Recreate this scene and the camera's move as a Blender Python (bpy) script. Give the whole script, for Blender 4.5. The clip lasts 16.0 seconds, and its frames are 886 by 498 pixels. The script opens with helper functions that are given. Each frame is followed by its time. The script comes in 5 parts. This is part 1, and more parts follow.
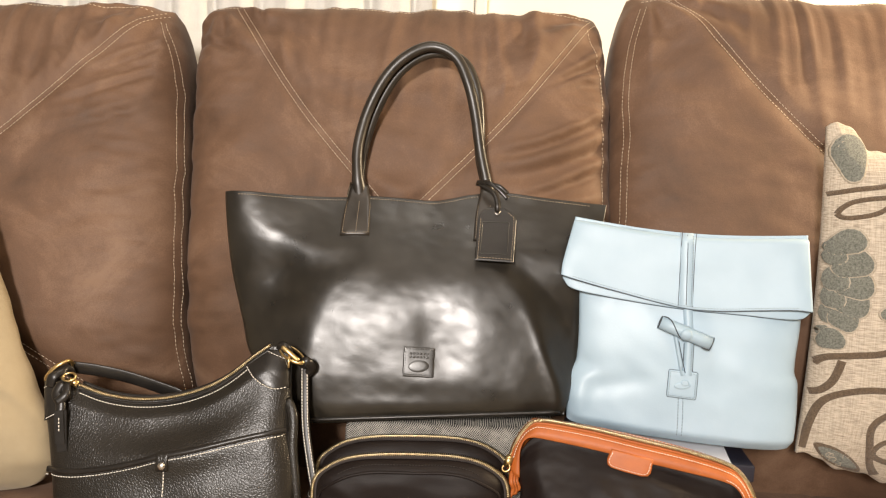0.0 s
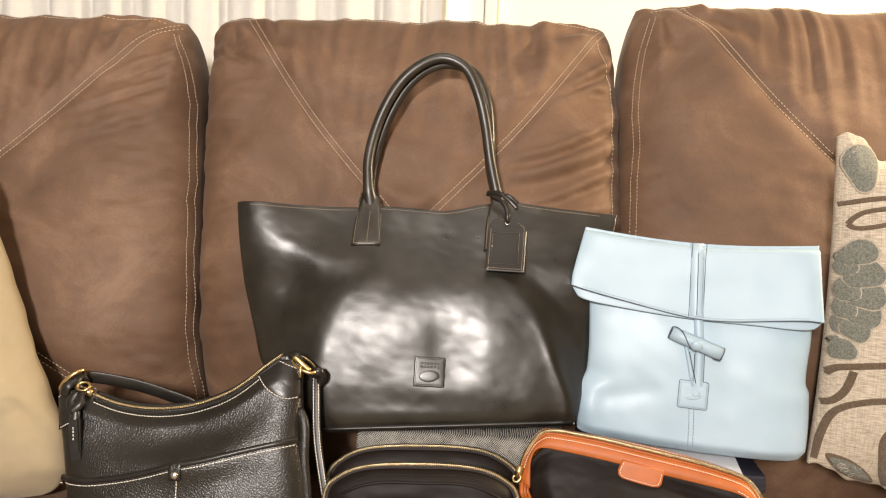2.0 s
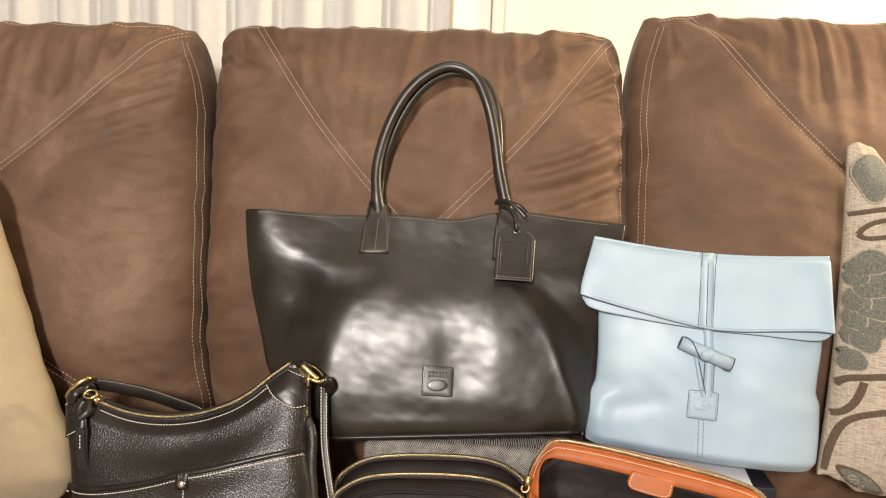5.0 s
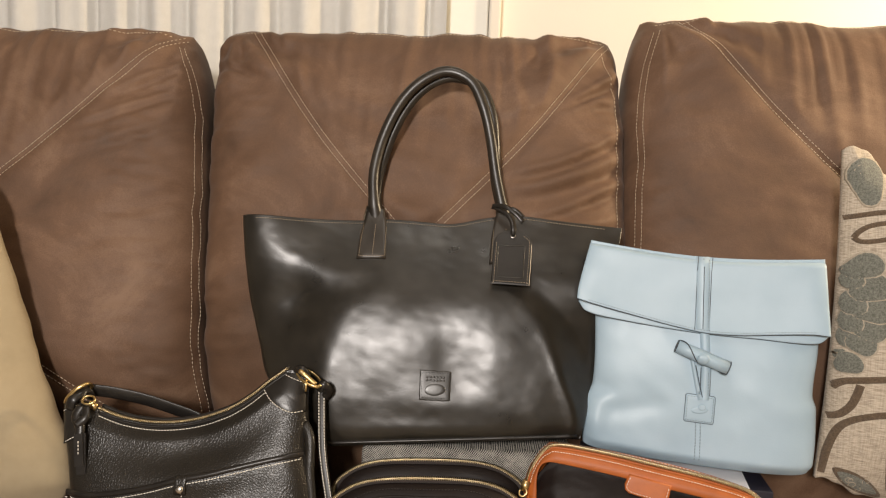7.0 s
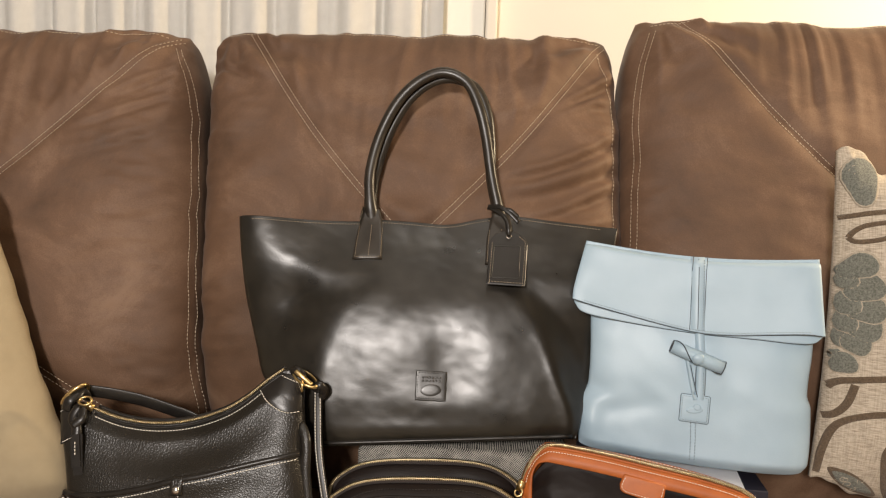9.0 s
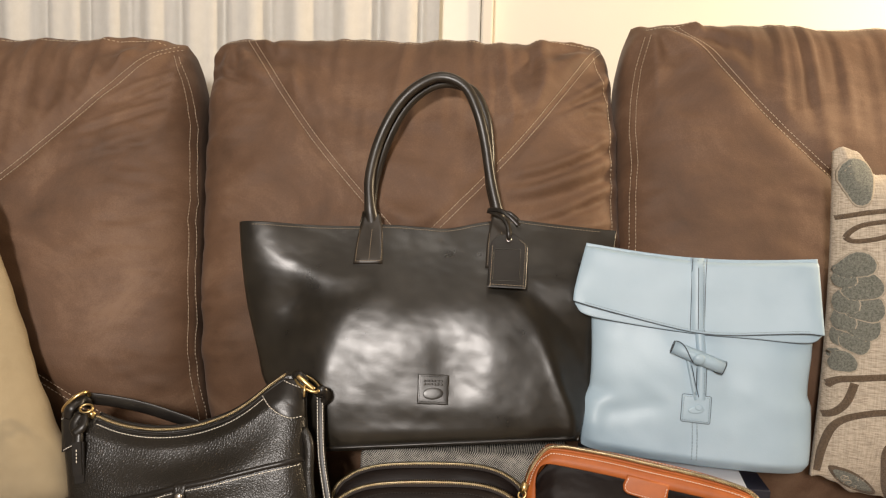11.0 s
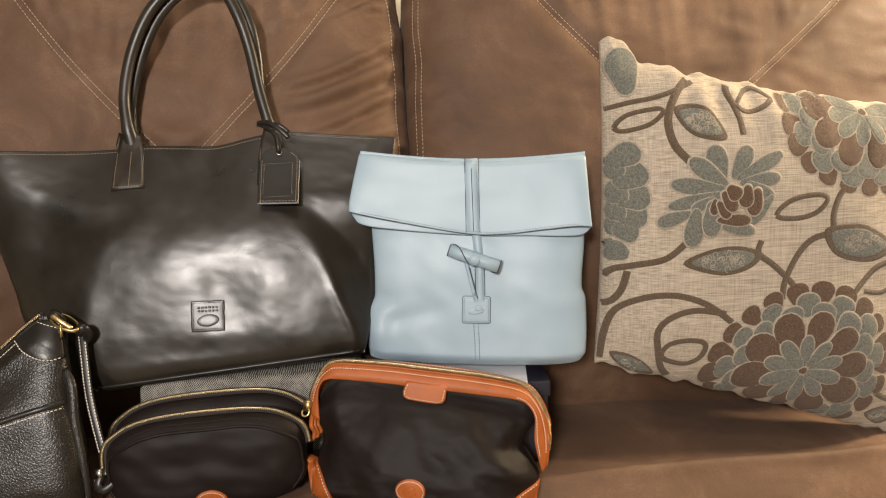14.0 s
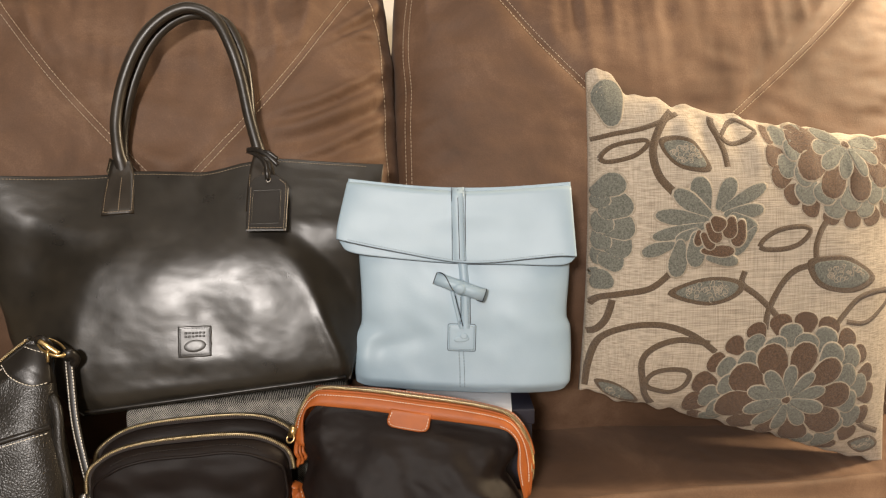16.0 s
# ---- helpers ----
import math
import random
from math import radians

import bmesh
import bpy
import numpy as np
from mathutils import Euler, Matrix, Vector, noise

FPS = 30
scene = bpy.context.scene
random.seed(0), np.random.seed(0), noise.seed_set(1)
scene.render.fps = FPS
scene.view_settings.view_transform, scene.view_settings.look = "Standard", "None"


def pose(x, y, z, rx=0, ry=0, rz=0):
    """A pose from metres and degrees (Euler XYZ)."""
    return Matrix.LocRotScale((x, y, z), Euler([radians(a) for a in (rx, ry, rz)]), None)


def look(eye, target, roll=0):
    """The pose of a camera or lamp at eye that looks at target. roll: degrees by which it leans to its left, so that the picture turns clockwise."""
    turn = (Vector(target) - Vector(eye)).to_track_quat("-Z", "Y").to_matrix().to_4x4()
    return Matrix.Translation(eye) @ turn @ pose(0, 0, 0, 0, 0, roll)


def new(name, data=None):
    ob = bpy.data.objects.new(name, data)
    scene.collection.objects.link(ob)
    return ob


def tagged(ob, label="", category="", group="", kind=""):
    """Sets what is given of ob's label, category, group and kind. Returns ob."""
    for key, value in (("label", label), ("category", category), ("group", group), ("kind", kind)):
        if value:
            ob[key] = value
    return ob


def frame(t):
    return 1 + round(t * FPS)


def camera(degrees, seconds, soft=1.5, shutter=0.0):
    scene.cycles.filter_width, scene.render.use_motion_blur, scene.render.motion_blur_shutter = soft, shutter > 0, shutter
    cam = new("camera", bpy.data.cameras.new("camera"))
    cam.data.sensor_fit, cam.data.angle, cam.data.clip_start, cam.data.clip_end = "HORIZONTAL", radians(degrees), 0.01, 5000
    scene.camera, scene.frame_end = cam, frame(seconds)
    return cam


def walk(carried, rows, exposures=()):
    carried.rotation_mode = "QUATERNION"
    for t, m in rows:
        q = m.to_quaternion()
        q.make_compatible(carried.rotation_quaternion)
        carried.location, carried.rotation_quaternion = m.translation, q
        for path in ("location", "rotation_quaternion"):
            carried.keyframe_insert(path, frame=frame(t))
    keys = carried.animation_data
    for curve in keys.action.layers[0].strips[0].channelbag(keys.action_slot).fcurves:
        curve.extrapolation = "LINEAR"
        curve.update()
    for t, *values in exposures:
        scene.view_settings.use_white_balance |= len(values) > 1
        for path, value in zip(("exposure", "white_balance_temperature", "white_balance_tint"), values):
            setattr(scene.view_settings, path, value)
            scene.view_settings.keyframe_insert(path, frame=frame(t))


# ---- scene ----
cam = camera(63.0, 16.0, 1.2)
PATH = [
    (0, (0.059, 0.034, 0.944), (-0.008, 2.021, 0.728), 2.3),
    (0.5, (0.064, 0.032, 0.946), (0.005, 2.022, 0.748), 2.1),
    (1, (0.071, 0.03, 0.951), (-0.003, 2.019, 0.756), 2.0),
    (1.5, (0.064, 0.03, 0.95), (-0.021, 2.017, 0.744), 1.9),
    (2, (0.056, 0.03, 0.952), (-0.035, 2.018, 0.748), 2.2),
    (2.5, (0.051, 0.032, 0.955), (-0.038, 2.02, 0.761), 2.5),
    (3, (0.049, 0.033, 0.954), (-0.036, 2.021, 0.761), 2.5),
    (3.5, (0.048, 0.034, 0.952), (-0.039, 2.022, 0.76), 2.4),
    (4, (0.047, 0.033, 0.952), (-0.045, 2.021, 0.759), 2.4),
    (6.5, (0.044, 0.032, 0.96), (-0.052, 2.022, 0.783), 2.4),
    (7, (0.049, 0.03, 0.958), (-0.045, 2.02, 0.778), 2.2),
    (7.5, (0.051, 0.03, 0.957), (-0.037, 2.019, 0.769), 2.3),
    (8, (0.055, 0.029, 0.957), (-0.032, 2.019, 0.778), 2.2),
    (8.5, (0.055, 0.029, 0.96), (-0.034, 2.018, 0.775), 2.2),
    (10.8, (0.054, 0.02, 0.956), (-0.06, 2.011, 0.804), 1.6),
    (11, (0.044, 0.024, 0.955), (-0.03, 2.016, 0.794), 1.6),
    (11.4, (0.102, 0.037, 0.963), (0.117, 2.028, 0.767), 0.4),
    (11.5, (0.106, 0.034, 0.961), (0.153, 2.023, 0.761), 0.2),
    (12, (0.163, 0.04, 0.961), (0.308, 2.013, 0.663), -1.3),
    (12.5, (0.204, 0.041, 0.949), (0.397, 2.002, 0.605), -1.7),
    (13, (0.214, 0.05, 0.945), (0.414, 2.006, 0.578), -2.0),
    (13.5, (0.22, 0.053, 0.94), (0.409, 2.009, 0.565), -2.2),
    (14, (0.214, 0.054, 0.931), (0.415, 2.011, 0.568), -1.8),
    (14.5, (0.218, 0.053, 0.94), (0.436, 2.008, 0.577), -1.5),
    (15, (0.226, 0.051, 0.945), (0.438, 2.009, 0.595), -1.4),
    (15.5, (0.227, 0.049, 0.951), (0.432, 2.008, 0.605), -1.4),
    (16, (0.23, 0.048, 0.956), (0.437, 2.008, 0.62), -1.2),
]
walk(cam, [(t, look(eye, target, roll)) for t, eye, target, roll in PATH], [(0, 0.61), (4.2, 0.64), (6.3, 0.09), (11, 0.09), (12, 0.04), (16, 0.04)])

# ---- world and lights ----
from mathutils.bvhtree import BVHTree

world = bpy.data.worlds.new("room_air")
scene.world = world
world.use_nodes = True
world.node_tree.nodes["Background"].inputs[0].default_value = (1.0, 0.93, 0.84, 1)
world.node_tree.nodes["Background"].inputs[1].default_value = 0.12


def lamp(name, kind, m, energy, colour, size=0.1, size_y=0.0):
    data = bpy.data.lights.new(name, kind)
    data.energy, data.color = energy, colour
    if kind == "AREA":
        data.shape = "RECTANGLE" if size_y else "DISK"
        data.size = size
        if size_y:
            data.size_y = size_y
    else:
        data.shadow_soft_size = size
    ob = new(name, data)
    ob.matrix_world = m
    return ob


# a lamp across the room behind the viewer, and a table lamp beyond the sofa's end
lamp("floor_lamp_light", "POINT", pose(-0.36, -1.35, 1.53), 198, (1.0, 0.925, 0.865), 0.15)
lamp("ceiling_lamp_light", "AREA", look((0.1, 0.40, 2.44), (0.1, 0.45, 0.0)), 5, (1.0, 0.93, 0.84), 0.45)
lamp("table_lamp_light", "POINT", pose(1.58, 1.03, 1.44), 88, (1.0, 0.77, 0.49), 0.08)


# ---- materials ----
def shader(name):
    m = bpy.data.materials.new(name)
    m.use_nodes = True
    nt = m.node_tree
    return m, nt, nt.nodes["Principled BSDF"]


def link(nt, a, b):
    nt.links.new(a, b)


def texnode(nt, kind, scale, detail=3.0, rough=0.55, stretch=None):
    co = nt.nodes.new("ShaderNodeTexCoord")
    mp = nt.nodes.new("ShaderNodeMapping")
    link(nt, co.outputs["Object"], mp.inputs["Vector"])
    if stretch:
        mp.inputs["Scale"].default_value = stretch
    t = nt.nodes.new(kind)
    t.inputs["Scale"].default_value = scale
    if kind == "ShaderNodeTexNoise":
        t.inputs["Detail"].default_value = detail
        t.inputs["Roughness"].default_value = rough
    link(nt, mp.outputs["Vector"], t.inputs["Vector"])
    return t


def ramp(nt, src, stops):
    r = nt.nodes.new("ShaderNodeValToRGB")
    e = r.color_ramp.elements
    while len(e) < len(stops):
        e.new(0.5)
    for k, (p, c) in zip(e, stops):
        k.position, k.color = p, (*c, 1) if len(c) == 3 else c
    link(nt, src, r.inputs["Fac"])
    return r


def add_bump(nt, b, heights, dist=0.001):
    """heights: (socket, strength) pairs, chained."""
    last = None
    for sock, strength in heights:
        n = nt.nodes.new("ShaderNodeBump")
        n.inputs["Strength"].default_value = strength
        n.inputs["Distance"].default_value = dist
        link(nt, sock, n.inputs["Height"])
        if last:
            link(nt, last.outputs["Normal"], n.inputs["Normal"])
        last = n
    link(nt, last.outputs["Normal"], b.inputs["Normal"])


def mat(name, c0, c1, rough=0.6, scale=30, fine=300, bump=0.3, metal=0.0, sheen=0.0, coat=0.0, spec=0.5, rough_var=0.1, dist=0.001, big=None):
    """A surface with colour that drifts between two tones at one scale and a fine relief at another."""
    m, nt, b = shader(name)
    t = texnode(nt, "ShaderNodeTexNoise", scale, 4)
    r = ramp(nt, t.outputs["Fac"], [(0.3, c0), (0.7, c1)])
    link(nt, r.outputs["Color"], b.inputs["Base Color"])
    f = texnode(nt, "ShaderNodeTexNoise", fine, 3)
    rr = nt.nodes.new("ShaderNodeMapRange")
    rr.inputs["To Min"].default_value, rr.inputs["To Max"].default_value = rough - rough_var, rough + rough_var
    link(nt, t.outputs["Fac"], rr.inputs["Value"])
    link(nt, rr.outputs["Result"], b.inputs["Roughness"])
    hs = [(f.outputs["Fac"], bump)]
    if big:
        g = texnode(nt, "ShaderNodeTexNoise", big[0], 2)
        hs.append((g.outputs["Fac"], big[1]))
    add_bump(nt, b, hs, dist)
    b.inputs["Metallic"].default_value = metal
    b.inputs["Sheen Weight"].default_value = sheen
    b.inputs["Sheen Roughness"].default_value = 0.5
    b.inputs["Coat Weight"].default_value = coat
    b.inputs["Coat Roughness"].default_value = 0.25
    b.inputs["Specular IOR Level"].default_value = spec
    return m


def weave(name, c0, c1, scale, rough=0.8, bump=0.5, tilt=0.0, mottle=None, sharp=(0.35, 0.65), second=True, sheen=0.15, spec=0.5):
    """Cloth: crossed threads of two tones."""
    m, nt, b = shader(name)
    co = nt.nodes.new("ShaderNodeTexCoord")
    mp = nt.nodes.new("ShaderNodeMapping")
    mp.inputs["Rotation"].default_value = (0, radians(tilt), 0)
    link(nt, co.outputs["Object"], mp.inputs["Vector"])
    waves = []
    for axis in ("X", "Z") if second else ("X",):
        w = nt.nodes.new("ShaderNodeTexWave")
        w.bands_direction = axis
        w.inputs["Scale"].default_value = scale
        w.inputs["Distortion"].default_value = 1.2
        w.inputs["Detail"].default_value = 2
        w.inputs["Detail Scale"].default_value = 0.6
        link(nt, mp.outputs["Vector"], w.inputs["Vector"])
        waves.append(w)
    mix = nt.nodes.new("ShaderNodeMath")
    link(nt, waves[0].outputs["Fac"], mix.inputs[0])
    if second:
        link(nt, waves[1].outputs["Fac"], mix.inputs[1])
    else:
        mix.inputs[1].default_value = 0.5
    half = nt.nodes.new("ShaderNodeMath")
    half.operation = "MULTIPLY"
    half.inputs[1].default_value = 0.5
    link(nt, mix.outputs[0], half.inputs[0])
    n = texnode(nt, "ShaderNodeTexNoise", 60, 4, stretch=mottle or (1, 1, 1))
    s = nt.nodes.new("ShaderNodeMath")
    s.operation = "MULTIPLY_ADD"
    s.inputs[1].default_value, s.inputs[2].default_value = 0.6, -0.3
    link(nt, n.outputs["Fac"], s.inputs[0])
    tot = nt.nodes.new("ShaderNodeMath")
    link(nt, half.outputs[0], tot.inputs[0])
    link(nt, s.outputs[0], tot.inputs[1])
    r = ramp(nt, tot.outputs[0], [(sharp[0], c0), (sharp[1], c1)])
    link(nt, r.outputs["Color"], b.inputs["Base Color"])
    b.inputs["Roughness"].default_value = rough
    b.inputs["Sheen Weight"].default_value = sheen
    b.inputs["Specular IOR Level"].default_value = spec
    add_bump(nt, b, [(half.outputs[0], bump), (n.outputs["Fac"], 0.2)], 0.0006)
    return m


def linen(name, dark, light):
    """Slubby plain weave: uneven threads both ways."""
    m, nt, b = shader(name)
    fine = []
    for st in ((260, 60, 9), (9, 60, 260)):
        n = texnode(nt, "ShaderNodeTexNoise", 3.2, 3, stretch=st)
        fine.append(n)
    add = nt.nodes.new("ShaderNodeMath")
    add.operation = "MULTIPLY_ADD"
    add.inputs[1].default_value = 0.55
    link(nt, fine[0].outputs["Fac"], add.inputs[0])
    link(nt, fine[1].outputs["Fac"], add.inputs[2])
    half = nt.nodes.new("ShaderNodeMath")
    half.operation = "MULTIPLY"
    half.inputs[1].default_value = 0.5
    link(nt, add.outputs[0], half.inputs[0])
    r = ramp(nt, half.outputs[0], [(0.27, dark), (0.47, light)])
    link(nt, r.outputs["Color"], b.inputs["Base Color"])
    b.inputs["Roughness"].default_value = 0.9
    b.inputs["Sheen Weight"].default_value = 0.1
    add_bump(nt, b, [(half.outputs[0], 0.7)], 0.0015)
    return m


def pebbled(name, colour, rough):
    """Full-grain hide: rounded pebbles of uneven size with narrow creases between them."""
    m, nt, b = shader(name)
    warp = texnode(nt, "ShaderNodeTexNoise", 90, 2)
    heights = []
    for scale, strength in ((290, 0.75), (600, 0.20)):
        v = texnode(nt, "ShaderNodeTexVoronoi", scale)
        v.feature = "DISTANCE_TO_EDGE"
        add = nt.nodes.new("ShaderNodeVectorMath")
        add.operation = "MULTIPLY_ADD"
        add.inputs[1].default_value = (0.0016, 0.0016, 0.0016)
        link(nt, warp.outputs["Color"], add.inputs[0])
        link(nt, v.inputs["Vector"].links[0].from_socket, add.inputs[2])
        link(nt, add.outputs[0], v.inputs["Vector"])
        top = nt.nodes.new("ShaderNodeMapRange")
        top.interpolation_type = "SMOOTHSTEP"
        top.inputs["From Max"].default_value = 0.30
        link(nt, v.outputs["Distance"], top.inputs["Value"])
        heights.append((top.outputs["Result"], strength))
    n = texnode(nt, "ShaderNodeTexNoise", 25, 3)
    r = ramp(nt, n.outputs["Fac"], [(0.3, colour), (0.7, tuple(1.6 * c for c in colour))])
    link(nt, r.outputs["Color"], b.inputs["Base Color"])
    b.inputs["Roughness"].default_value = rough
    add_bump(nt, b, heights + [(n.outputs["Fac"], 0.12)], 0.00021)
    return m


def suede(name):
    """Nap that is brushed in soft lighter and darker drifts, with a fine grain."""
    m, nt, b = shader(name)
    drift = texnode(nt, "ShaderNodeTexNoise", 5.5, 6, 0.62)
    drift.inputs["Distortion"].default_value = 0.8
    spots = texnode(nt, "ShaderNodeTexNoise", 38, 5, 0.65)
    grain = texnode(nt, "ShaderNodeTexNoise", 520, 2)
    mix = nt.nodes.new("ShaderNodeMath")
    mix.operation = "MULTIPLY_ADD"
    mix.inputs[1].default_value = 0.20
    link(nt, spots.outputs["Fac"], mix.inputs[0])
    link(nt, drift.outputs["Fac"], mix.inputs[2])
    g2 = nt.nodes.new("ShaderNodeMath")
    g2.operation = "MULTIPLY_ADD"
    g2.inputs[1].default_value = 0.22
    link(nt, grain.outputs["Fac"], g2.inputs[0])
    link(nt, mix.outputs[0], g2.inputs[2])
    r = ramp(nt, g2.outputs[0], [(0.48, (0.071, 0.0358, 0.0178)), (0.74, (0.121, 0.0645, 0.0355)), (0.95, (0.193, 0.115, 0.070))])
    link(nt, r.outputs["Color"], b.inputs["Base Color"])
    rr = nt.nodes.new("ShaderNodeMapRange")
    rr.inputs["To Min"].default_value, rr.inputs["To Max"].default_value = 0.60, 0.80
    link(nt, spots.outputs["Fac"], rr.inputs["Value"])
    link(nt, rr.outputs["Result"], b.inputs["Roughness"])
    b.inputs["Sheen Weight"].default_value = 0.05
    b.inputs["Sheen Roughness"].default_value = 0.45
    b.inputs["Specular IOR Level"].default_value = 0.50
    add_bump(nt, b, [(grain.outputs["Fac"], 0.15), (spots.outputs["Fac"], 0.22)], 0.002)
    return m


SUEDE = suede("brown_faux_suede")
GLAZED = mat("glazed_black_leather", (0.0105, 0.0090, 0.0068), (0.0200, 0.0168, 0.0124), 0.31, 26, 500, 0.05, coat=0.0, spec=0.54, rough_var=0.10, big=(34, 0.08), dist=0.002)
HANDLE = mat("rubbed_dark_leather", (0.014, 0.011, 0.008), (0.027, 0.021, 0.015), 0.36, 30, 500, 0.08, rough_var=0.08, big=(40, 0.06))
PEBBLE = pebbled("pebbled_black_leather", (0.0095, 0.0078, 0.0058), 0.33)
TRIM_BLACK = mat("smooth_black_leather", (0.010, 0.0085, 0.0075), (0.017, 0.0145, 0.012), 0.32, 40, 500, 0.1, rough_var=0.06, spec=0.40)
BLUE = mat("pale_blue_leather", (0.322, 0.434, 0.520), (0.382, 0.496, 0.585), 0.46, 9, 420, 0.06, coat=0.03, rough_var=0.08, big=(26, 0.12), dist=0.002)
BLUE_EDGE = mat("dark_cut_edge", (0.03, 0.035, 0.045), (0.05, 0.055, 0.065), 0.5)
TAN = mat("tan_orange_leather", (0.32, 0.080, 0.014), (0.42, 0.112, 0.021), 0.50, 40, 500, 0.12, rough_var=0.08, spec=0.4)
NYLON = weave("black_nylon", (0.0080, 0.0054, 0.0047), (0.0130, 0.0088, 0.0078), 900, 0.50, 0.15, sheen=0.0, spec=0.20)
NYLON_TAPE = weave("zip_tape", (0.018, 0.012, 0.010), (0.045, 0.032, 0.026), 700, 0.7, 0.4)
BRASS = mat("polished_brass", (0.66, 0.48, 0.21), (0.80, 0.61, 0.31), 0.32, 60, 300, 0.05, metal=1.0, rough_var=0.06)
BRASS_ZIP = mat("brass_zip_chain", (0.38, 0.30, 0.17), (0.54, 0.45, 0.28), 0.36, 200, 600, 0.1, metal=1.0, rough_var=0.08)
STEEL = mat("polished_nickel", (0.6, 0.58, 0.55), (0.75, 0.72, 0.68), 0.25, 60, 300, 0.05, metal=1.0, rough_var=0.05)
THREAD = mat("pale_thread", (0.70, 0.66, 0.58), (0.82, 0.78, 0.70), 0.7, 300, 900, 0.2)
THREAD_SOFA = mat("tan_upholstery_thread", (0.52, 0.42, 0.30), (0.66, 0.56, 0.43), 0.7, 300, 900, 0.2)
THREAD_BLACK = mat("black_thread", (0.015, 0.013, 0.012), (0.03, 0.027, 0.025), 0.6, 300, 900, 0.2)
THREAD_TAN = mat("brown_thread", (0.24, 0.19, 0.13), (0.33, 0.27, 0.20), 0.7, 300, 900, 0.2)
THREAD_BLUE = mat("pale_blue_thread", (0.20, 0.25, 0.29), (0.28, 0.34, 0.38), 0.7, 300, 900, 0.2)
LINEN = linen("oatmeal_linen", (0.27, 0.225, 0.17), (0.55, 0.475, 0.38))
CREAM = weave("cream_cotton", (0.31, 0.245, 0.148), (0.39, 0.315, 0.20), 420, 0.85, 0.3)
CHEN_BLUE = mat("grey_blue_chenille", (0.100, 0.103, 0.084), (0.262, 0.266, 0.226), 0.9, 420, 1500, 0.8, sheen=0.15, dist=0.002)
CHEN_BROWN = mat("brown_chenille", (0.066, 0.037, 0.020), (0.180, 0.106, 0.062), 0.9, 420, 1500, 0.8, sheen=0.15, dist=0.002)
CHEN_VINE = mat("taupe_chenille", (0.085, 0.055, 0.031), (0.165, 0.114, 0.070), 0.9, 420, 1500, 0.8, sheen=0.2, dist=0.002)
EDGE_THREAD = mat("dull_outline_thread", (0.31, 0.265, 0.20), (0.46, 0.40, 0.32), 0.85, 260, 900, 0.6)
PIPING = mat("pale_outline_thread", (0.40, 0.35, 0.28), (0.55, 0.49, 0.40), 0.85, 260, 900, 0.6)
TWEED = weave("grey_herringbone_tweed", (0.015, 0.014, 0.013), (0.42, 0.40, 0.355), 150, 0.85, 0.5, tilt=38, sharp=(0.40, 0.62), sheen=0.0)
NAVY = mat("navy_board", (0.012, 0.012, 0.022), (0.022, 0.022, 0.035), 0.45, 20, 500, 0.1)
PAPER = mat("white_paper", (0.74, 0.75, 0.78), (0.82, 0.82, 0.84), 0.7, 20, 300, 0.05)
# for surfaces out of view: a dark taupe chosen to weaken bounced fill light
WALL_DIMMED = mat("bounce_cutting_taupe", (0.20, 0.18, 0.155), (0.23, 0.21, 0.18), 0.8, 3, 250, 0.15)
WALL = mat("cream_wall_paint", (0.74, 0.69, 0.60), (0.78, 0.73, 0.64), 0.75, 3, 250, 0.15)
CURTAIN = weave("off_white_curtain", (0.60, 0.58, 0.535), (0.72, 0.70, 0.65), 500, 0.85, 0.3)
WOODTRIM = mat("white_trim_paint", (0.76, 0.73, 0.64), (0.82, 0.79, 0.70), 0.45, 12, 200, 0.06)
CARPET = mat("beige_carpet", (0.30, 0.25, 0.19), (0.42, 0.36, 0.28), 0.95, 90, 700, 0.8, dist=0.004)
DARK = mat("dark_sofa_lining", (0.03, 0.02, 0.015), (0.05, 0.035, 0.025), 0.9)


# ---- building helpers ----
BASE = {}


class Shape:
    """Points and faces of one mesh in the making."""

    def __init__(self):
        self.v, self.f = [], []

    def add(self, verts, faces):
        n = len(self.v)
        self.v += [Vector(p) for p in verts]
        self.f += [tuple(n + i for i in q) for q in faces]
        return self

    def bvh(self):
        return BVHTree.FromPolygons(self.v, self.f)


def thing(name, m, label, category, base=0.0, group="", kind=""):
    """An Empty at the thing's base; its parts are written in coordinates whose z is `base` there."""
    ob = new(name)
    ob.empty_display_size = 0.05
    ob.matrix_world = m @ Matrix.Translation((0, 0, base))
    BASE[ob.name] = base
    return tagged(ob, label, category, group, kind)


def part(name, shape, material, parent, label="", kind="", smooth=True):
    me = bpy.data.meshes.new(name)
    base = BASE.get(parent.name, 0.0) if parent else 0.0
    me.from_pydata([(p[0], p[1], p[2] - base) for p in shape.v], [], shape.f)
    me.materials.append(material)
    bm = bmesh.new()
    bm.from_mesh(me)
    bmesh.ops.recalc_face_normals(bm, faces=bm.faces)
    bm.to_mesh(me)
    bm.free()
    if smooth:
        me.polygons.foreach_set("use_smooth", [True] * len(me.polygons))
    ob = new(name, me)
    if parent:
        ob.parent = parent
        BASE[ob.name] = base
    return tagged(ob, label, kind=kind or ("stuff" if "stitching" in name or "teeth" in name else ""))


def smooth01(a, b, x):
    t = min(1.0, max(0.0, (x - a) / (b - a)))
    return t * t * (3 - 2 * t)


